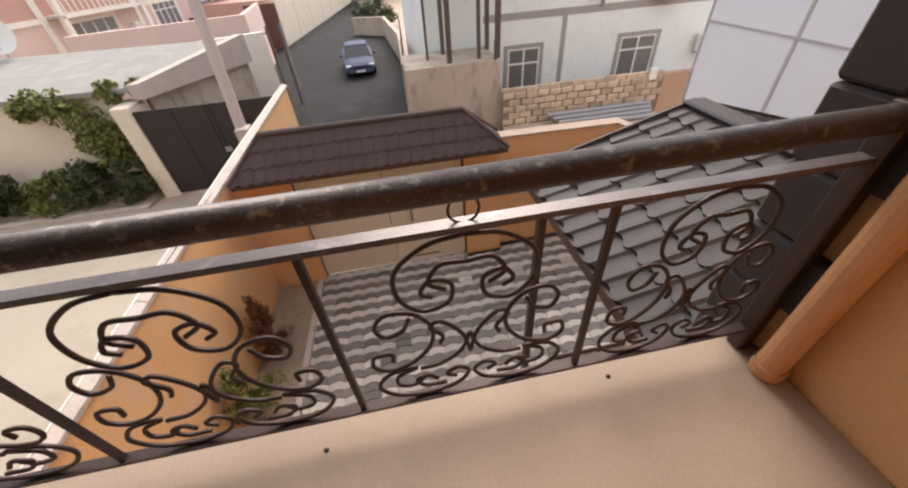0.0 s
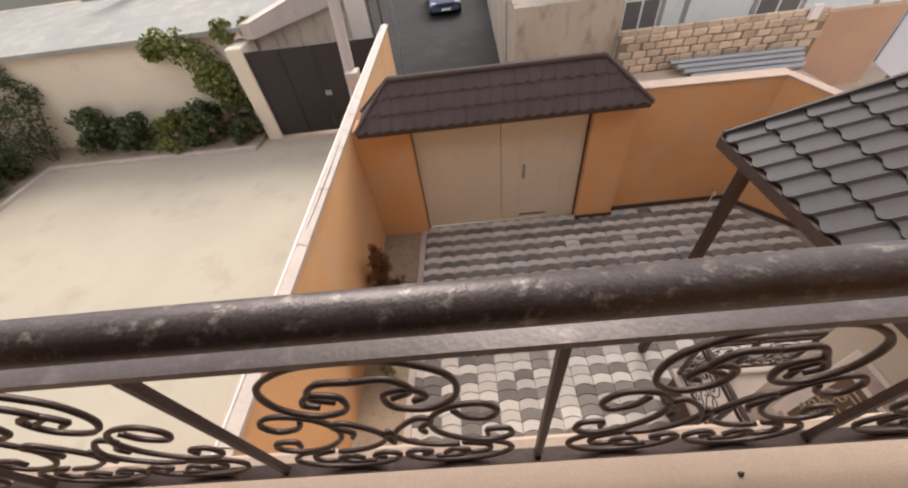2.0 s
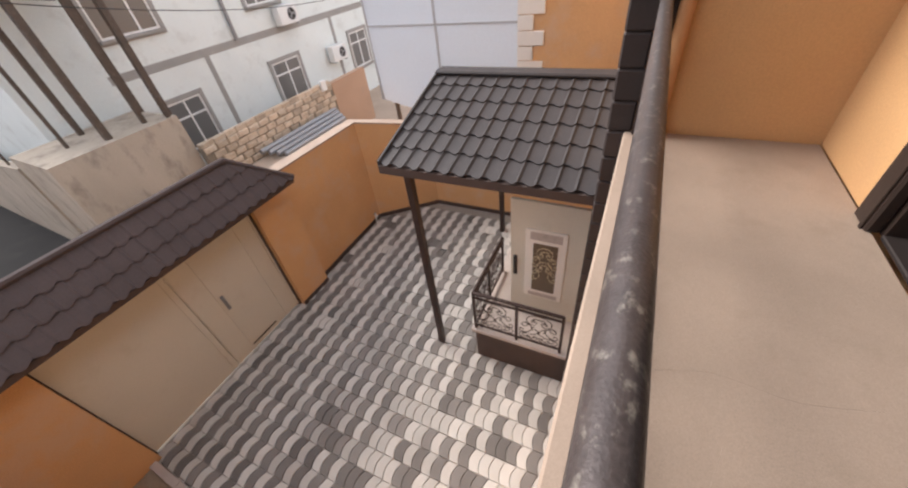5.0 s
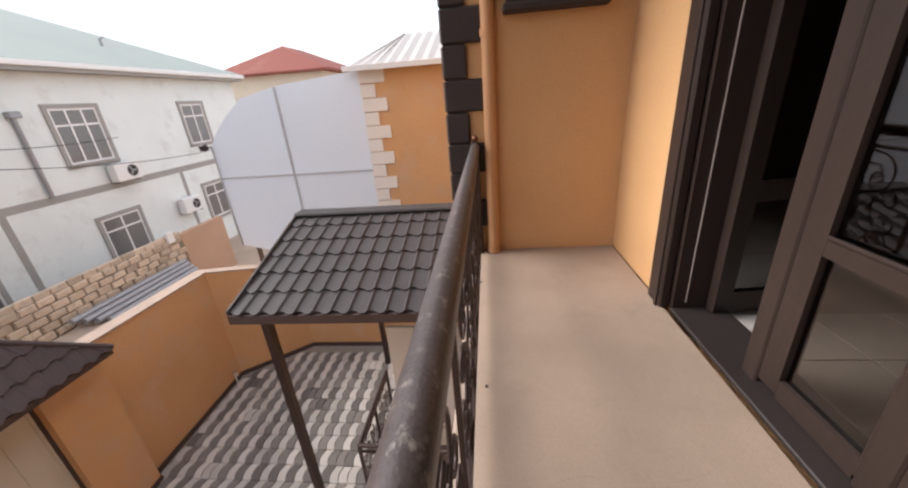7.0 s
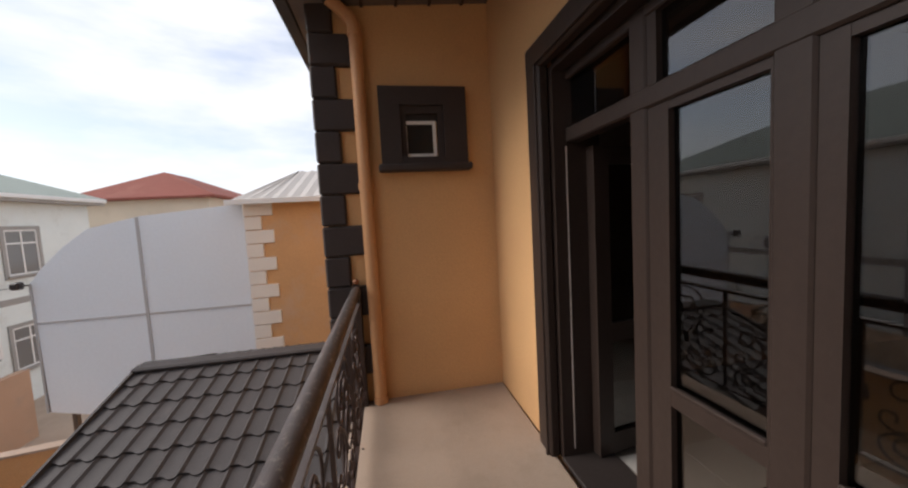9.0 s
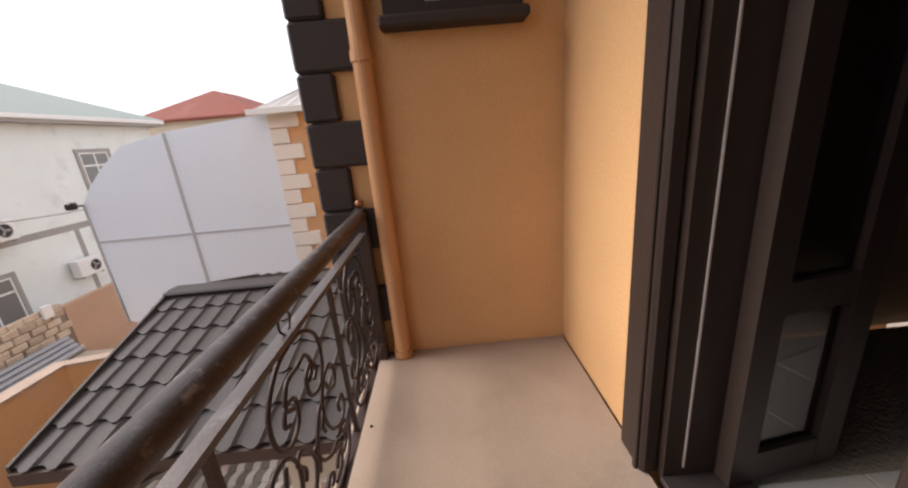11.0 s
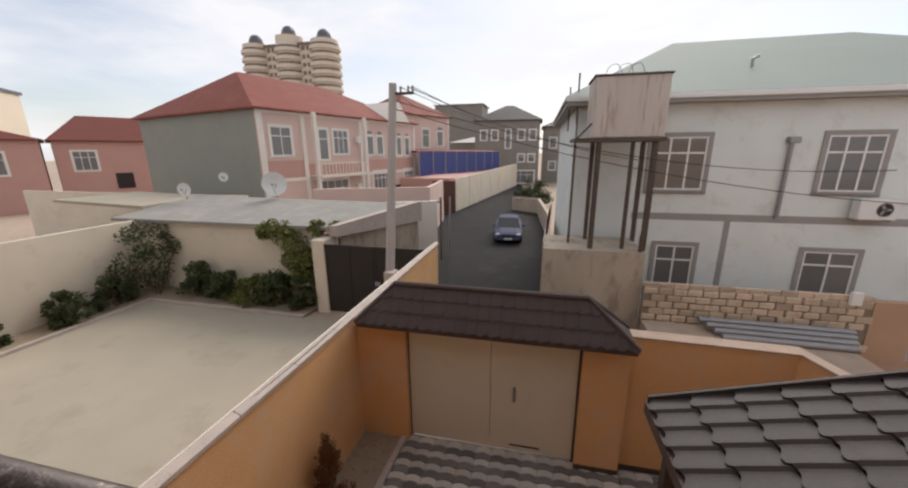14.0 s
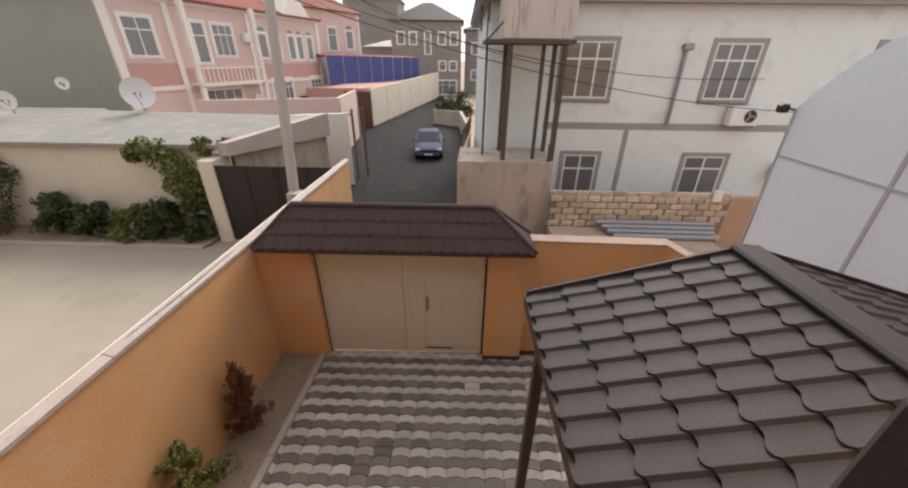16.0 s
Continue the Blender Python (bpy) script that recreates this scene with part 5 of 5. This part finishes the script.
for k in range(8):
    xa, ya, za = on_line(k / 8)
    xb, yb, zb = on_line((k + 1) / 8)
    part("fence_panel", solid([(xa, ya), (xb, yb), (xb - 0.08, yb + 0.03), (xa - 0.08, ya + 0.03)], -1.4, [za, zb, zb, za]), M_BLUE, bf)
    part("fence_post", box(xa - 0.06, xa + 0.06, ya - 0.12, ya, -2.4, za + 0.12), M_DULL, bf)
part("top_strip", solid([(-10.9, 40.1), (-4.3, 60.2), (-5.6, 61.0), (-12.4, 40.6)], 1.18, [1.32, 1.22, 1.42, 1.52]), M_RED_ROOF, bf)
tagged(part("brick_wall_low", solid([(-12.8, 38.2), (-6.9, 38.0), (-3.6, 63), (-4.2, 64), (-11.0, 44.2)], G, [-1.35, -1.35, -1.7, -1.75, -1.2]), M_PINK), "red brown rendered wall under the blue fence", "wall", kind="structure")
lf_ = empty("white_lane_wall")
tagged(lf_, "white plastered lane wall in panels", "wall", kind="structure")
for k in range(7):
    f0, f1 = k / 7, (k + 1) / 7
    x0, y0, x1, y1 = -6.1 + 4.4 * f0, 37.6 + 30 * f0, -6.1 + 4.4 * f1, 37.6 + 30 * f1 - 0.15
    part("wall_panel", solid([(x0, y0), (x1, y1), (x1 - 0.25, y1), (x0 - 0.25, y0)], G - 0.1, [-1.35 + 0.5 * f0, -1.35 + 0.5 * f1, -1.35 + 0.5 * f1, -1.35 + 0.5 * f0]), M_NEIGH_WALL, lf_)
tagged(part("lane_gate_wall", box(-8.3, -6.0, 36.8, 37.1, G, -1.5), M_BROWN_RED), "red brown gate at the bend of the lane", "gate", kind="structure")
tagged(part("pink_yard_wall", solid([(-13.0, 24.0), (-5.5, 26.5), (-6.2, 33), (-6.4, 33), (-5.8, 26.7), (-13.0, 24.3)], G, -1.1), M_PINK_PALE), "pink rendered yard wall in front of the pink house", "wall", kind="structure")
tagged(part("white_low_wall", solid([(-6.9, 18.4), (-3.2, 20.0), (-3.3, 20.2), (-7.0, 18.6)], G, -1.15), M_TRIM), "white plastered low wall across the lane", "wall", kind="structure")
lg = empty("lane_gateposts")
tagged(lg, "rusty steel frame of an open lane gate", "gate")
for x, y in ((-3.3, 21.1), (-2.9, 21.6)):
    part("post", box(x - 0.05, x + 0.05, y - 0.05, y + 0.05, G, -1.1), M_RUST, lg)
part("bar", cyl((-6.5, 19.2, -1.35), (-3.3, 21.1, -1.35), 0.03, sides=6), M_RUST, lg)

# concrete street pole with wires
pole = empty("street_pole")
tagged(pole, "pale leaning concrete power pole with black wires", "pole")
part("shaft", cyl((-2.40, 11.3, G), (-1.93, 11.4, 3.0), 0.15, 0.10, 10), M_POLE, pole)
arm = part("cross_arm", box(-1.95, -1.37, 11.35, 11.41, 2.72, 2.78), M_RUST, pole)
for x in (-1.72, -1.52, -1.40):
    part("insulator", cyl((x, 11.38, 2.78), (x, 11.38, 2.92), 0.03, sides=8), M_DULL, arm)
part("small_post", cyl((-1.5, 15.7, G), (-1.5, 15.7, -0.4), 0.035, sides=8), M_DULL, pole)
wires = empty("overhead_wires")
tagged(wires, "thin black overhead wires slung from the pole", "wires")


def sag(a, b, s):
    a, b = Vector(a), Vector(b)
    return [a.lerp(b, k / 14) - Vector((0, 0, s * 4 * (k / 14) * (1 - k / 14))) for k in range(15)]


for a, b, s in (((-1.72, 11.38, 2.9), (3.0, 40.0, 3.2), 0.6), ((-1.52, 11.38, 2.9), (5.0, 15.45, 1.0), 0.25), ((-1.40, 11.38, 2.9), (4.0, 42, 3.0), 0.7), ((-1.93, 11.38, 2.6), (12.0, 15.45, 0.7), 0.6), ((-1.94, 11.38, 2.4), (18.5, 15.4, -0.2), 0.9), ((-1.93, 11.38, 2.85), (-6.0, 36.0, 4.5), 0.5)):
    part("wire", tube(sag(a, b, s), 0.011, 5), M_CABLE, wires)

# satellite dishes
def dish(x, y, z, r, turn, label):
    d = empty("satellite_dish", pose(x, y, z, 0, 0, turn))
    tagged(d, label, "satellite dish", "satellite dishes on the roofs")
    bm = bmesh.new()
    rings = []
    for i in range(6):
        rr = r * i / 5
        rings.append([bm.verts.new((rr * math.cos(a), -0.35 * r * (1 - (rr / r) ** 2) * -1, rr * math.sin(a))) for a in [2 * math.pi * k / 24 for k in range(24)]] if i else [bm.verts.new((0, 0.35 * r, 0))])
    for i in range(1, 6):
        for k in range(24):
            if i == 1:
                bm.faces.new((rings[0][0], rings[1][k], rings[1][(k + 1) % 24]))
            else:
                bm.faces.new((rings[i - 1][k], rings[i][k], rings[i][(k + 1) % 24], rings[i - 1][(k + 1) % 24]))
    part("reflector", bm, M_WHITE, d, smooth=True)
    part("feed_arm", cyl((0, 0.1, -r * 0.9), (0, -0.55 * r, 0.0), 0.015, sides=6), M_DULL, d)
    part("feed_horn", cyl((0, -0.6 * r, 0), (0, -0.48 * r, 0), 0.05, sides=8), M_DULL, d)
    part("mast", cyl((0, 0.35 * r, -r * 1.5), (0, 0.35 * r, 0), 0.03, sides=8), M_DULL, d)


dish(-11.2, 18.1, -0.22, 0.60, 22, "large white satellite dish on the garage roof edge")
dish(-15.6, 17.0, -0.45, 0.34, 15, "smaller grey satellite dish on the flat roof")
dish(-14.3, 18.2, 0.10, 0.24, 20, "small pale satellite dish against the grey wall")

# ---- tower blocks ----
tower = empty("tower_block")
tagged(tower, "distant cream apartment tower with rounded balconies and domes", "building")
TX, TY = -101.0, 150.0
part("shaft", box(TX - 20, TX + 18, TY - 2.5, TY + 5, G, 44.0), M_TOWER, tower)
for cx in (-16, 0, 16):
    lift = 2.2 if cx == 0 else 0.0
    bay = part("bay", cyl((TX + cx, TY - 1, G), (TX + cx, TY - 1, 45.0 + lift), 5.4, sides=24), M_TOWER, tower)
    part("dome_drum", cyl((TX + cx, TY - 1, 45.0 + lift), (TX + cx, TY - 1, 46.2 + lift), 3.0, sides=20), M_TOWER_BAND, bay)
    part("dome", ball((TX + cx, TY - 1, 46.4 + lift), 2.8, squash=1.05), M_TOWER_DOME, bay)
for k in range(11):
    z = 10.2 + 3.1 * k
    for cx in (-16, 0, 16):
        bal = part("balcony", cyl((TX + cx, TY - 1, z), (TX + cx, TY - 1, z + 1.3), 6.2, sides=24), M_TOWER, tower)
        # solid dark ring whose colour stands in for shade between balconies
        part("painted_shade_gap", cyl((TX + cx, TY - 1, z + 1.3), (TX + cx, TY - 1, z + 2.3), 5.5, sides=24), M_TOWER_BAND, bal)
    for wx in (-9.2, -7.0, 7.0, 9.2):
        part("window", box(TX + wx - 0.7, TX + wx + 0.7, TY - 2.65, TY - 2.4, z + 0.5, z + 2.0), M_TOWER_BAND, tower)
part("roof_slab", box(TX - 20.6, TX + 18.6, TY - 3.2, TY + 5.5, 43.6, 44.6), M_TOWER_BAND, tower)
ap = empty("apartment_block")
tagged(ap, "distant long cream apartment block with a dark roof edge", "building")
apm = pose(-351.6, 100.2, 0, 0, 0, 38.5)
for name, made_of, dims in (("wall", M_TOWER, (0, 80, 0, 30, G, 36.0)), ("roof", M_TOWER_DOME, (-1, 81, -1, 31, 36.0, 37.6))):
    b = box(*dims)
    b.transform(apm)
    part(name, b, made_of, ap)
for k in range(8):
    for x in range(3, 78, 5):
        b = box(x, x + 2.6, -0.4, 0, 8.0 + 3.5 * k, 9.8 + 3.5 * k)
        b.transform(apm)
        part("window", b, M_TOWER_BAND, ap)
for x in (0, 26, 53, 77):
    b = box(x, x + 3.0, -1.6, 0, G, 36.6)
    b.transform(apm)
    part("pier", b, M_TOWER, ap)
b = ball((77.5, 2, 38.0), 2.4)
b.transform(apm)
part("dome", b, M_TOWER_DOME, ap)

# ---- the parked car ----
car = empty("parked_car", pose(0.12, 25.2, G, 0, 0, 4))
tagged(car, "grey blue saloon car parked nose-on in the lane", "car")


def loft(sections):
    """A closed skin over cross-sections, each a half outline (x, z) at its y."""
    bm = bmesh.new()
    rings = []
    for y, half in sections:
        outline = [(x, z) for x, z in half] + [(-x, z) for x, z in reversed(half)]
        rings.append([bm.verts.new((x, y, z)) for x, z in outline])
    k = len(rings[0])
    for a, b in zip(rings, rings[1:]):
        for i in range(k):
            bm.faces.new((a[i], a[(i + 1) % k], b[(i + 1) % k], b[i]))
    bm.faces.new(rings[0])
    bm.faces.new(rings[-1][::-1])
    bmesh.ops.recalc_face_normals(bm, faces=bm.faces)
    return bm


part("body", loft([(0.0, [(0.60, 0.25), (0.72, 0.38), (0.70, 0.58), (0.40, 0.66)]), (0.25, [(0.80, 0.22), (0.88, 0.42), (0.84, 0.68), (0.50, 0.76)]), (1.15, [(0.82, 0.20), (0.91, 0.45), (0.88, 0.84), (0.60, 0.92)]),
                   (3.5, [(0.82, 0.20), (0.91, 0.45), (0.89, 0.90), (0.62, 0.97)]), (4.3, [(0.80, 0.24), (0.88, 0.45), (0.85, 0.90), (0.55, 0.96)]), (4.5, [(0.70, 0.3), (0.78, 0.45), (0.75, 0.80), (0.45, 0.86)])]), M_CAR, car, smooth=False)
cabin = part("cabin", loft([(1.05, [(0.80, 0.86), (0.79, 0.88), (0.76, 0.90)]), (1.85, [(0.80, 0.88), (0.66, 1.36), (0.45, 1.42)]), (3.0, [(0.80, 0.90), (0.66, 1.38), (0.45, 1.45)]), (4.0, [(0.78, 0.92), (0.74, 0.97), (0.5, 1.0)])]), M_GLASS, car, "dark glass")
part("roof", loft([(1.82, [(0.67, 1.35), (0.63, 1.41), (0.42, 1.435)]), (2.4, [(0.68, 1.38), (0.64, 1.45), (0.42, 1.475)]), (3.1, [(0.67, 1.36), (0.63, 1.42), (0.42, 1.45)])]), M_CAR, car)
for sx in (-1, 1):
    part("headlight", box(sx * 0.66 - 0.17, sx * 0.66 + 0.17, 0.04, 0.22, 0.54, 0.69, 0.03), M_LAMP, car, "clear headlight")
    part("mirror", box(sx * 0.98 - 0.09, sx * 0.98 + 0.09, 1.25, 1.38, 0.93, 1.06, 0.02), M_CAR, car)
    for y in (0.85, 3.6):
        wheel = part("wheel", cyl((sx * 0.90, y, 0.32), (sx * 0.70, y, 0.32), 0.32, sides=24), M_TYRE, car)
        part("rim", cyl((sx * 0.915, y, 0.32), (sx * 0.80, y, 0.32), 0.20, sides=16), M_DULL, wheel)
part("grille", box(-0.42, 0.42, -0.012, 0.05, 0.48, 0.60, 0.01), M_DARK_GATE, car)
part("bumper", box(-0.74, 0.74, -0.05, 0.12, 0.28, 0.44, 0.03), M_CAR, car)
part("number_plate", box(-0.26, 0.26, -0.065, -0.048, 0.31, 0.42), M_WHITE, car)

# ---- plants ----
def conifer(x, y, h, r, leaves, label, seed):
    t = empty("conifer_shrub", pose(x, y, G + 0.02))
    tagged(t, label, "shrub")
    part("trunk", cyl((0, 0, -0.03), (0, 0, h * 0.9), 0.03, 0.008, 8), M_BARK, t)
    rnd = random.Random(seed)
    clumps = []
    for k in range(46):
        f = (k + rnd.random()) / 46
        rr = r * (1 - f) ** 0.6 * rnd.uniform(0.55, 1.15)
        a = rnd.uniform(0, 6.28)
        tip = Vector((rr * math.cos(a), rr * math.sin(a), h * (0.06 + 0.9 * f) + 0.10))
        root = Vector((0, 0, h * (0.02 + 0.85 * f)))
        part("branch", cyl(root, tip, 0.008, 0.003, 5), M_BARK, t)
        for q in range(4):
            clumps.append((tuple(root.lerp(tip, 0.45 + 0.19 * q)), 0.035 + 0.05 * rnd.random()))
    part("crown", leaf_cloud(clumps, 9000, 0.020, seed, 1.5), leaves, t)


conifer(-1.36, 6.35, 1.45, 0.36, M_LEAF_RED, "rusty brown drying conifer in the planter strip", 3)
conifer(-1.50, 5.15, 1.15, 0.60, M_LEAF_PALE, "small green conifer shrub in the planter strip", 4)


def bush(x, y, r, h, leaves, label, seed, count=2600, size=0.07):
    t = empty("bush", pose(x, y, G + 0.05))
    tagged(t, label, "bush", "bushes along the neighbouring yard")
    rnd = random.Random(seed)
    clumps = []
    for k in range(5):
        a = rnd.uniform(0, 6.28)
        part("stem", cyl((0.05 * math.cos(a), 0.05 * math.sin(a), -0.05), (0.6 * r * math.cos(a), 0.6 * r * math.sin(a), h * 0.7), 0.02, 0.008, 6), M_BARK, t)
    for k in range(22):
        a, f = rnd.uniform(0, 6.28), rnd.random()
        rr = r * math.sqrt(rnd.random()) * (1.1 - 0.5 * f)
        clumps.append(((rr * math.cos(a), rr * math.sin(a), h * (0.12 + 0.85 * f)), r * rnd.uniform(0.22, 0.4)))
    part("crown", leaf_cloud(clumps, count, size, seed), leaves, t)


for x, y, r, h, leaves, seed, label in ((-14.5, 8.6, 0.6, 1.1, M_LEAF, 11, "low dark green bush by the cream wall"), (-14.4, 10.7, 0.7, 1.25, M_LEAF, 12, "rounded dark green bush by the cream wall"), (-14.3, 12.2, 0.7, 1.2, M_LEAF, 13, "rounded dark green bush by the cream wall"),
                                       (-13.9, 13.5, 1.5, 2.9, M_LEAF, 14, "tall dark green bush in the yard corner"), (-12.0, 13.7, 0.8, 1.4, M_LEAF, 15, "dense green bush below the garage wall"), (-10.6, 13.6, 0.7, 1.1, M_LEAF, 16, "dense green bush below the garage wall"),
                                       (-9.2, 13.6, 0.8, 1.0, M_LEAF_PALE, 17, "yellow green bush below the garage wall"), (-7.9, 13.6, 0.9, 1.3, M_LEAF, 18, "dense green bush below the garage wall"), (-6.8, 13.5, 0.6, 1.6, M_LEAF, 19, "green bush beside the pier")):
    bush(x, y, r, h, leaves, label, seed)
vine = empty("climbing_vine", pose(-7.3, 14.1, G))
tagged(vine, "climbing vine hanging over the garage wall", "vine")
part("stem", tube(smooth_line([(0.6, 0.1, 0.0), (0.5, 0.0, 1.4), (0.2, -0.1, 2.6), (-0.6, -0.1, 3.1), (-1.4, 0.0, 3.0)]), 0.03, 6), M_BARK, vine)
part("leaves", leaf_cloud([((-1.3, -0.1, 2.9), 0.35), ((-0.9, -0.15, 3.05), 0.4), ((-0.4, -0.2, 2.9), 0.5), ((0.1, -0.25, 2.5), 0.55), ((0.4, -0.25, 2.0), 0.5), ((0.3, -0.3, 1.4), 0.45), ((-0.1, -0.25, 1.9), 0.4), ((0.9, 0.1, 3.1), 0.35), ((1.6, 0.3, 3.1), 0.3)], 3600, 0.075, 21), M_LEAF_PALE, vine)
for x, y, r, h, seed in ((0.5, 46, 1.4, 1.6, 31), (1.6, 52, 1.6, 2.0, 32), (2.4, 43, 1.2, 1.4, 33), (-17.5, 19.9, 0.7, 1.0, 34), (-20, 20.2, 0.7, 1.0, 35)):
    bush(x, y, r, h, M_LEAF, "scrubby green bush beside the lane", seed, 1400, 0.12)

# ---- limestone blocks of the wall behind the lane ----
block = {}
rnd = random.Random(7)
for k in range(4):
    w = 0.36
    bm = box(-w / 2, w / 2, -0.035, 0.02, -0.09, 0.09, 0.018)
    for v in bm.verts:
        v.co += Vector((rnd.uniform(-0.012, 0.012), rnd.uniform(-0.012, 0.004), rnd.uniform(-0.012, 0.012)))
    me = rows_of(bm)
    me.materials.append(M_LIME)
    block[k] = me
for r in range(10):
    z = -2.66 - 0.205 * r
    x = 5.08 + (0.2 if r % 2 else 0.0)
    while x < 10.35:
        ob = part("stone_block", block[rnd.randrange(4)], M_LIME, STONE_WALL)
        ob.matrix_local = pose(x + 0.08, 13.02, z + rnd.uniform(-0.008, 0.008), 0, rnd.uniform(-1.5, 1.5), 0)
        x += rnd.choice((0.385, 0.40, 0.42))
for k in range(13):
    ob = part("stone_block", block[k % 4], M_LIME, STONE_WALL)
    ob.matrix_local = pose(5.2 + 0.375 * k, 13.06, -2.505 + rnd.uniform(-0.012, 0.012), 0, rnd.uniform(-2, 2), 0)
tagged(part("stone_wall_top", box(4.98, 10.5, 13.06, 13.22, -2.56, -2.45), M_LIME), "rough top course of the limestone wall", "wall", kind="structure")

# ---- pavers of the yard ----
YARD = bpy.data.objects["yard_bed"]
PL, PW = 0.30, 0.155


def paver_outline():
    """A wave paver: one long side bulges out, the other is hollow to match."""
    pts = []
    for i in range(9):
        f = i / 8
        pts.append((-PL / 2 + 0.004 + (PL - 0.008) * f, -PW / 2 + 0.005 + 0.045 * (math.sin(math.pi * f) - 0.5)))
    for i in range(9):
        f = 1 - i / 8
        pts.append((-PL / 2 + 0.004 + (PL - 0.008) * f, PW / 2 - 0.005 + 0.045 * (math.sin(math.pi * f) - 0.5)))
    return pts


OUT = paver_outline()
paver = {}
for key, material in (("l", M_PAVER_L), ("d", M_PAVER_D)):
    bm = bmesh.new()
    low = [bm.verts.new((x, y, -0.03)) for x, y in OUT]
    mid = [bm.verts.new((x, y, 0.008)) for x, y in OUT]
    high = [bm.verts.new((x * 0.95, y * 0.92 if abs(y) > 0 else y, 0.014)) for x, y in OUT]
    for a, b in ((low, mid), (mid, high)):
        for i in range(len(OUT)):
            j = (i + 1) % len(OUT)
            bm.faces.new((a[i], a[j], b[j], b[i]))
    bm.faces.new(high)
    bmesh.ops.recalc_face_normals(bm, faces=bm.faces)
    me = rows_of(bm)
    me.materials.append(material)
    paver[key] = me
rnd = random.Random(12)
rest = {"l": ([], []), "d": ([], [])}
made = 0
ny = 0
y = 1.2
while y < 8.25:
    x = -1.14
    while x < 7.05:
        left = -0.92 + 0.27 * (y - 1) / 7.3
        right = 7.02 if y < 7.1 else 7.02 - (y - 7.1) * 0.85
        if x + PL / 2 > left - 0.02 and x + PL / 2 < right and not (2.88 < x < 4.95 and y < 4.2):
            near = y < 5.2
            dark = (ny % 2 == 0) if not near or rnd.random() < 0.7 else rnd.random() < 0.3
            if rnd.random() < 0.03:
                dark = not dark
            key = "d" if dark else "l"
            dz = G - 0.012 + 0.004 + rnd.uniform(0, 0.004)
            if 0.4 < x < 3.4 and 4.0 < y < 6.6 and made < 300:
                ob = part("paver", paver[key], None, YARD)
                ob.location = (x, y, dz)
                made += 1
            else:
                vs, fs = rest[key]
                base = len(vs)
                vs += [(v.co.x + x, v.co.y + y, v.co.z + dz) for v in paver[key].vertices]
                fs += [tuple(base + i for i in p.vertices) for p in paver[key].polygons]
        x += PL
    y += PW
    ny += 1
for key, material, label in (("l", M_PAVER_L, "light grey wave pavers"), ("d", M_PAVER_D, "dark grey wave pavers")):
    me = bpy.data.meshes.new("pavers")
    me.from_pydata(rest[key][0], [], rest[key][1])
    tagged(part("pavers", me, material, YARD, label), kind="stuff")

# ---- small things ----
cracks = empty("floor_cracks")
tagged(cracks, "hairline cracks in the balcony screed", "crack", kind="structure")
for ctrl in (((0.55, 2.22), (0.62, 2.0), (0.60, 1.75), (0.66, 1.5)), ((-0.6, 2.1), (-0.2, 2.0), (0.1, 2.04), (0.35, 1.98))):
    part("crack", tube(smooth_line([(x, y, F + 0.0002) for x, y in ctrl], 8), 0.0007, 4), M_LEDGE, cracks)
service = empty("wall_top_cable")
tagged(service, "pale conduit lying along the boundary wall coping", "cable")
part("conduit", tube(smooth_line([(-1.91 + 0.25 * f + 0.012 * math.sin(9 * f), 0.8 + 15.0 * f, -1.80) for f in [k / 12 for k in range(11)]], 4), 0.014, 6), M_TRIM, service)
part("cable", tube(smooth_line([(-1.87 + 0.25 * f + 0.02 * math.sin(13 * f + 1), 0.8 + 10.4 * f, -1.785) for f in [k / 12 for k in range(9)]], 4), 0.008, 5), M_CABLE, service)
lamp = empty("security_lamp")
tagged(lamp, "small dark security lamp on the screen's edge", "lamp")
part("arm", cyl((7.36, 8.36, 0.52), (7.22, 8.40, 0.55), 0.015, sides=6), M_DARK_GATE, lamp)
part("head", box(7.10, 7.24, 8.33, 8.47, 0.48, 0.61, 0.025), M_DARK_GATE, lamp)
meter = tagged(part("meter_box", box(9.9, 10.15, 12.90, 13.0, -2.30 - 0.35, -2.30, 0.01), M_WHITE), "small white meter box on the faded wall", "meter box")
tap = empty("garden_tap")
tagged(tap, "small pale garden tap at the foot of the yard wall", "tap")
part("riser", cyl((5.75, 8.28, G), (5.75, 8.28, G + 0.30), 0.015, sides=8), M_WHITE, tap)
part("spout", tube([(5.75, 8.28, G + 0.28), (5.72, 8.20, G + 0.30), (5.71, 8.17, G + 0.24)], 0.012, 6), M_WHITE, tap)
part("handle", box(5.70, 5.80, 8.27, 8.29, G + 0.30, G + 0.32), M_DULL, tap)
for k in range(7):
    f = k / 6
    x, y = 2.2 + 0.55 * f, 16.2 + 10.5 * f
    st = tagged(part("fence_stake", cyl((x, y, -2.2 - 0.9 * f), (x + 0.02, y, -1.15 - 0.9 * f), 0.03, sides=6), M_RUST), "rusty steel stake standing on the lane wall", "stake", "stakes on the lane wall")
for x, y, z0, z1 in ((2.95, 15.4, 2.2, 3.75), (2.75, 16.2, 2.0, 3.45)):
    tagged(part("antenna_mast", cyl((x, y, z0), (x, y, z1), 0.03, sides=6), M_RUST), "thin rusty mast fixed to the grey house corner", "mast")
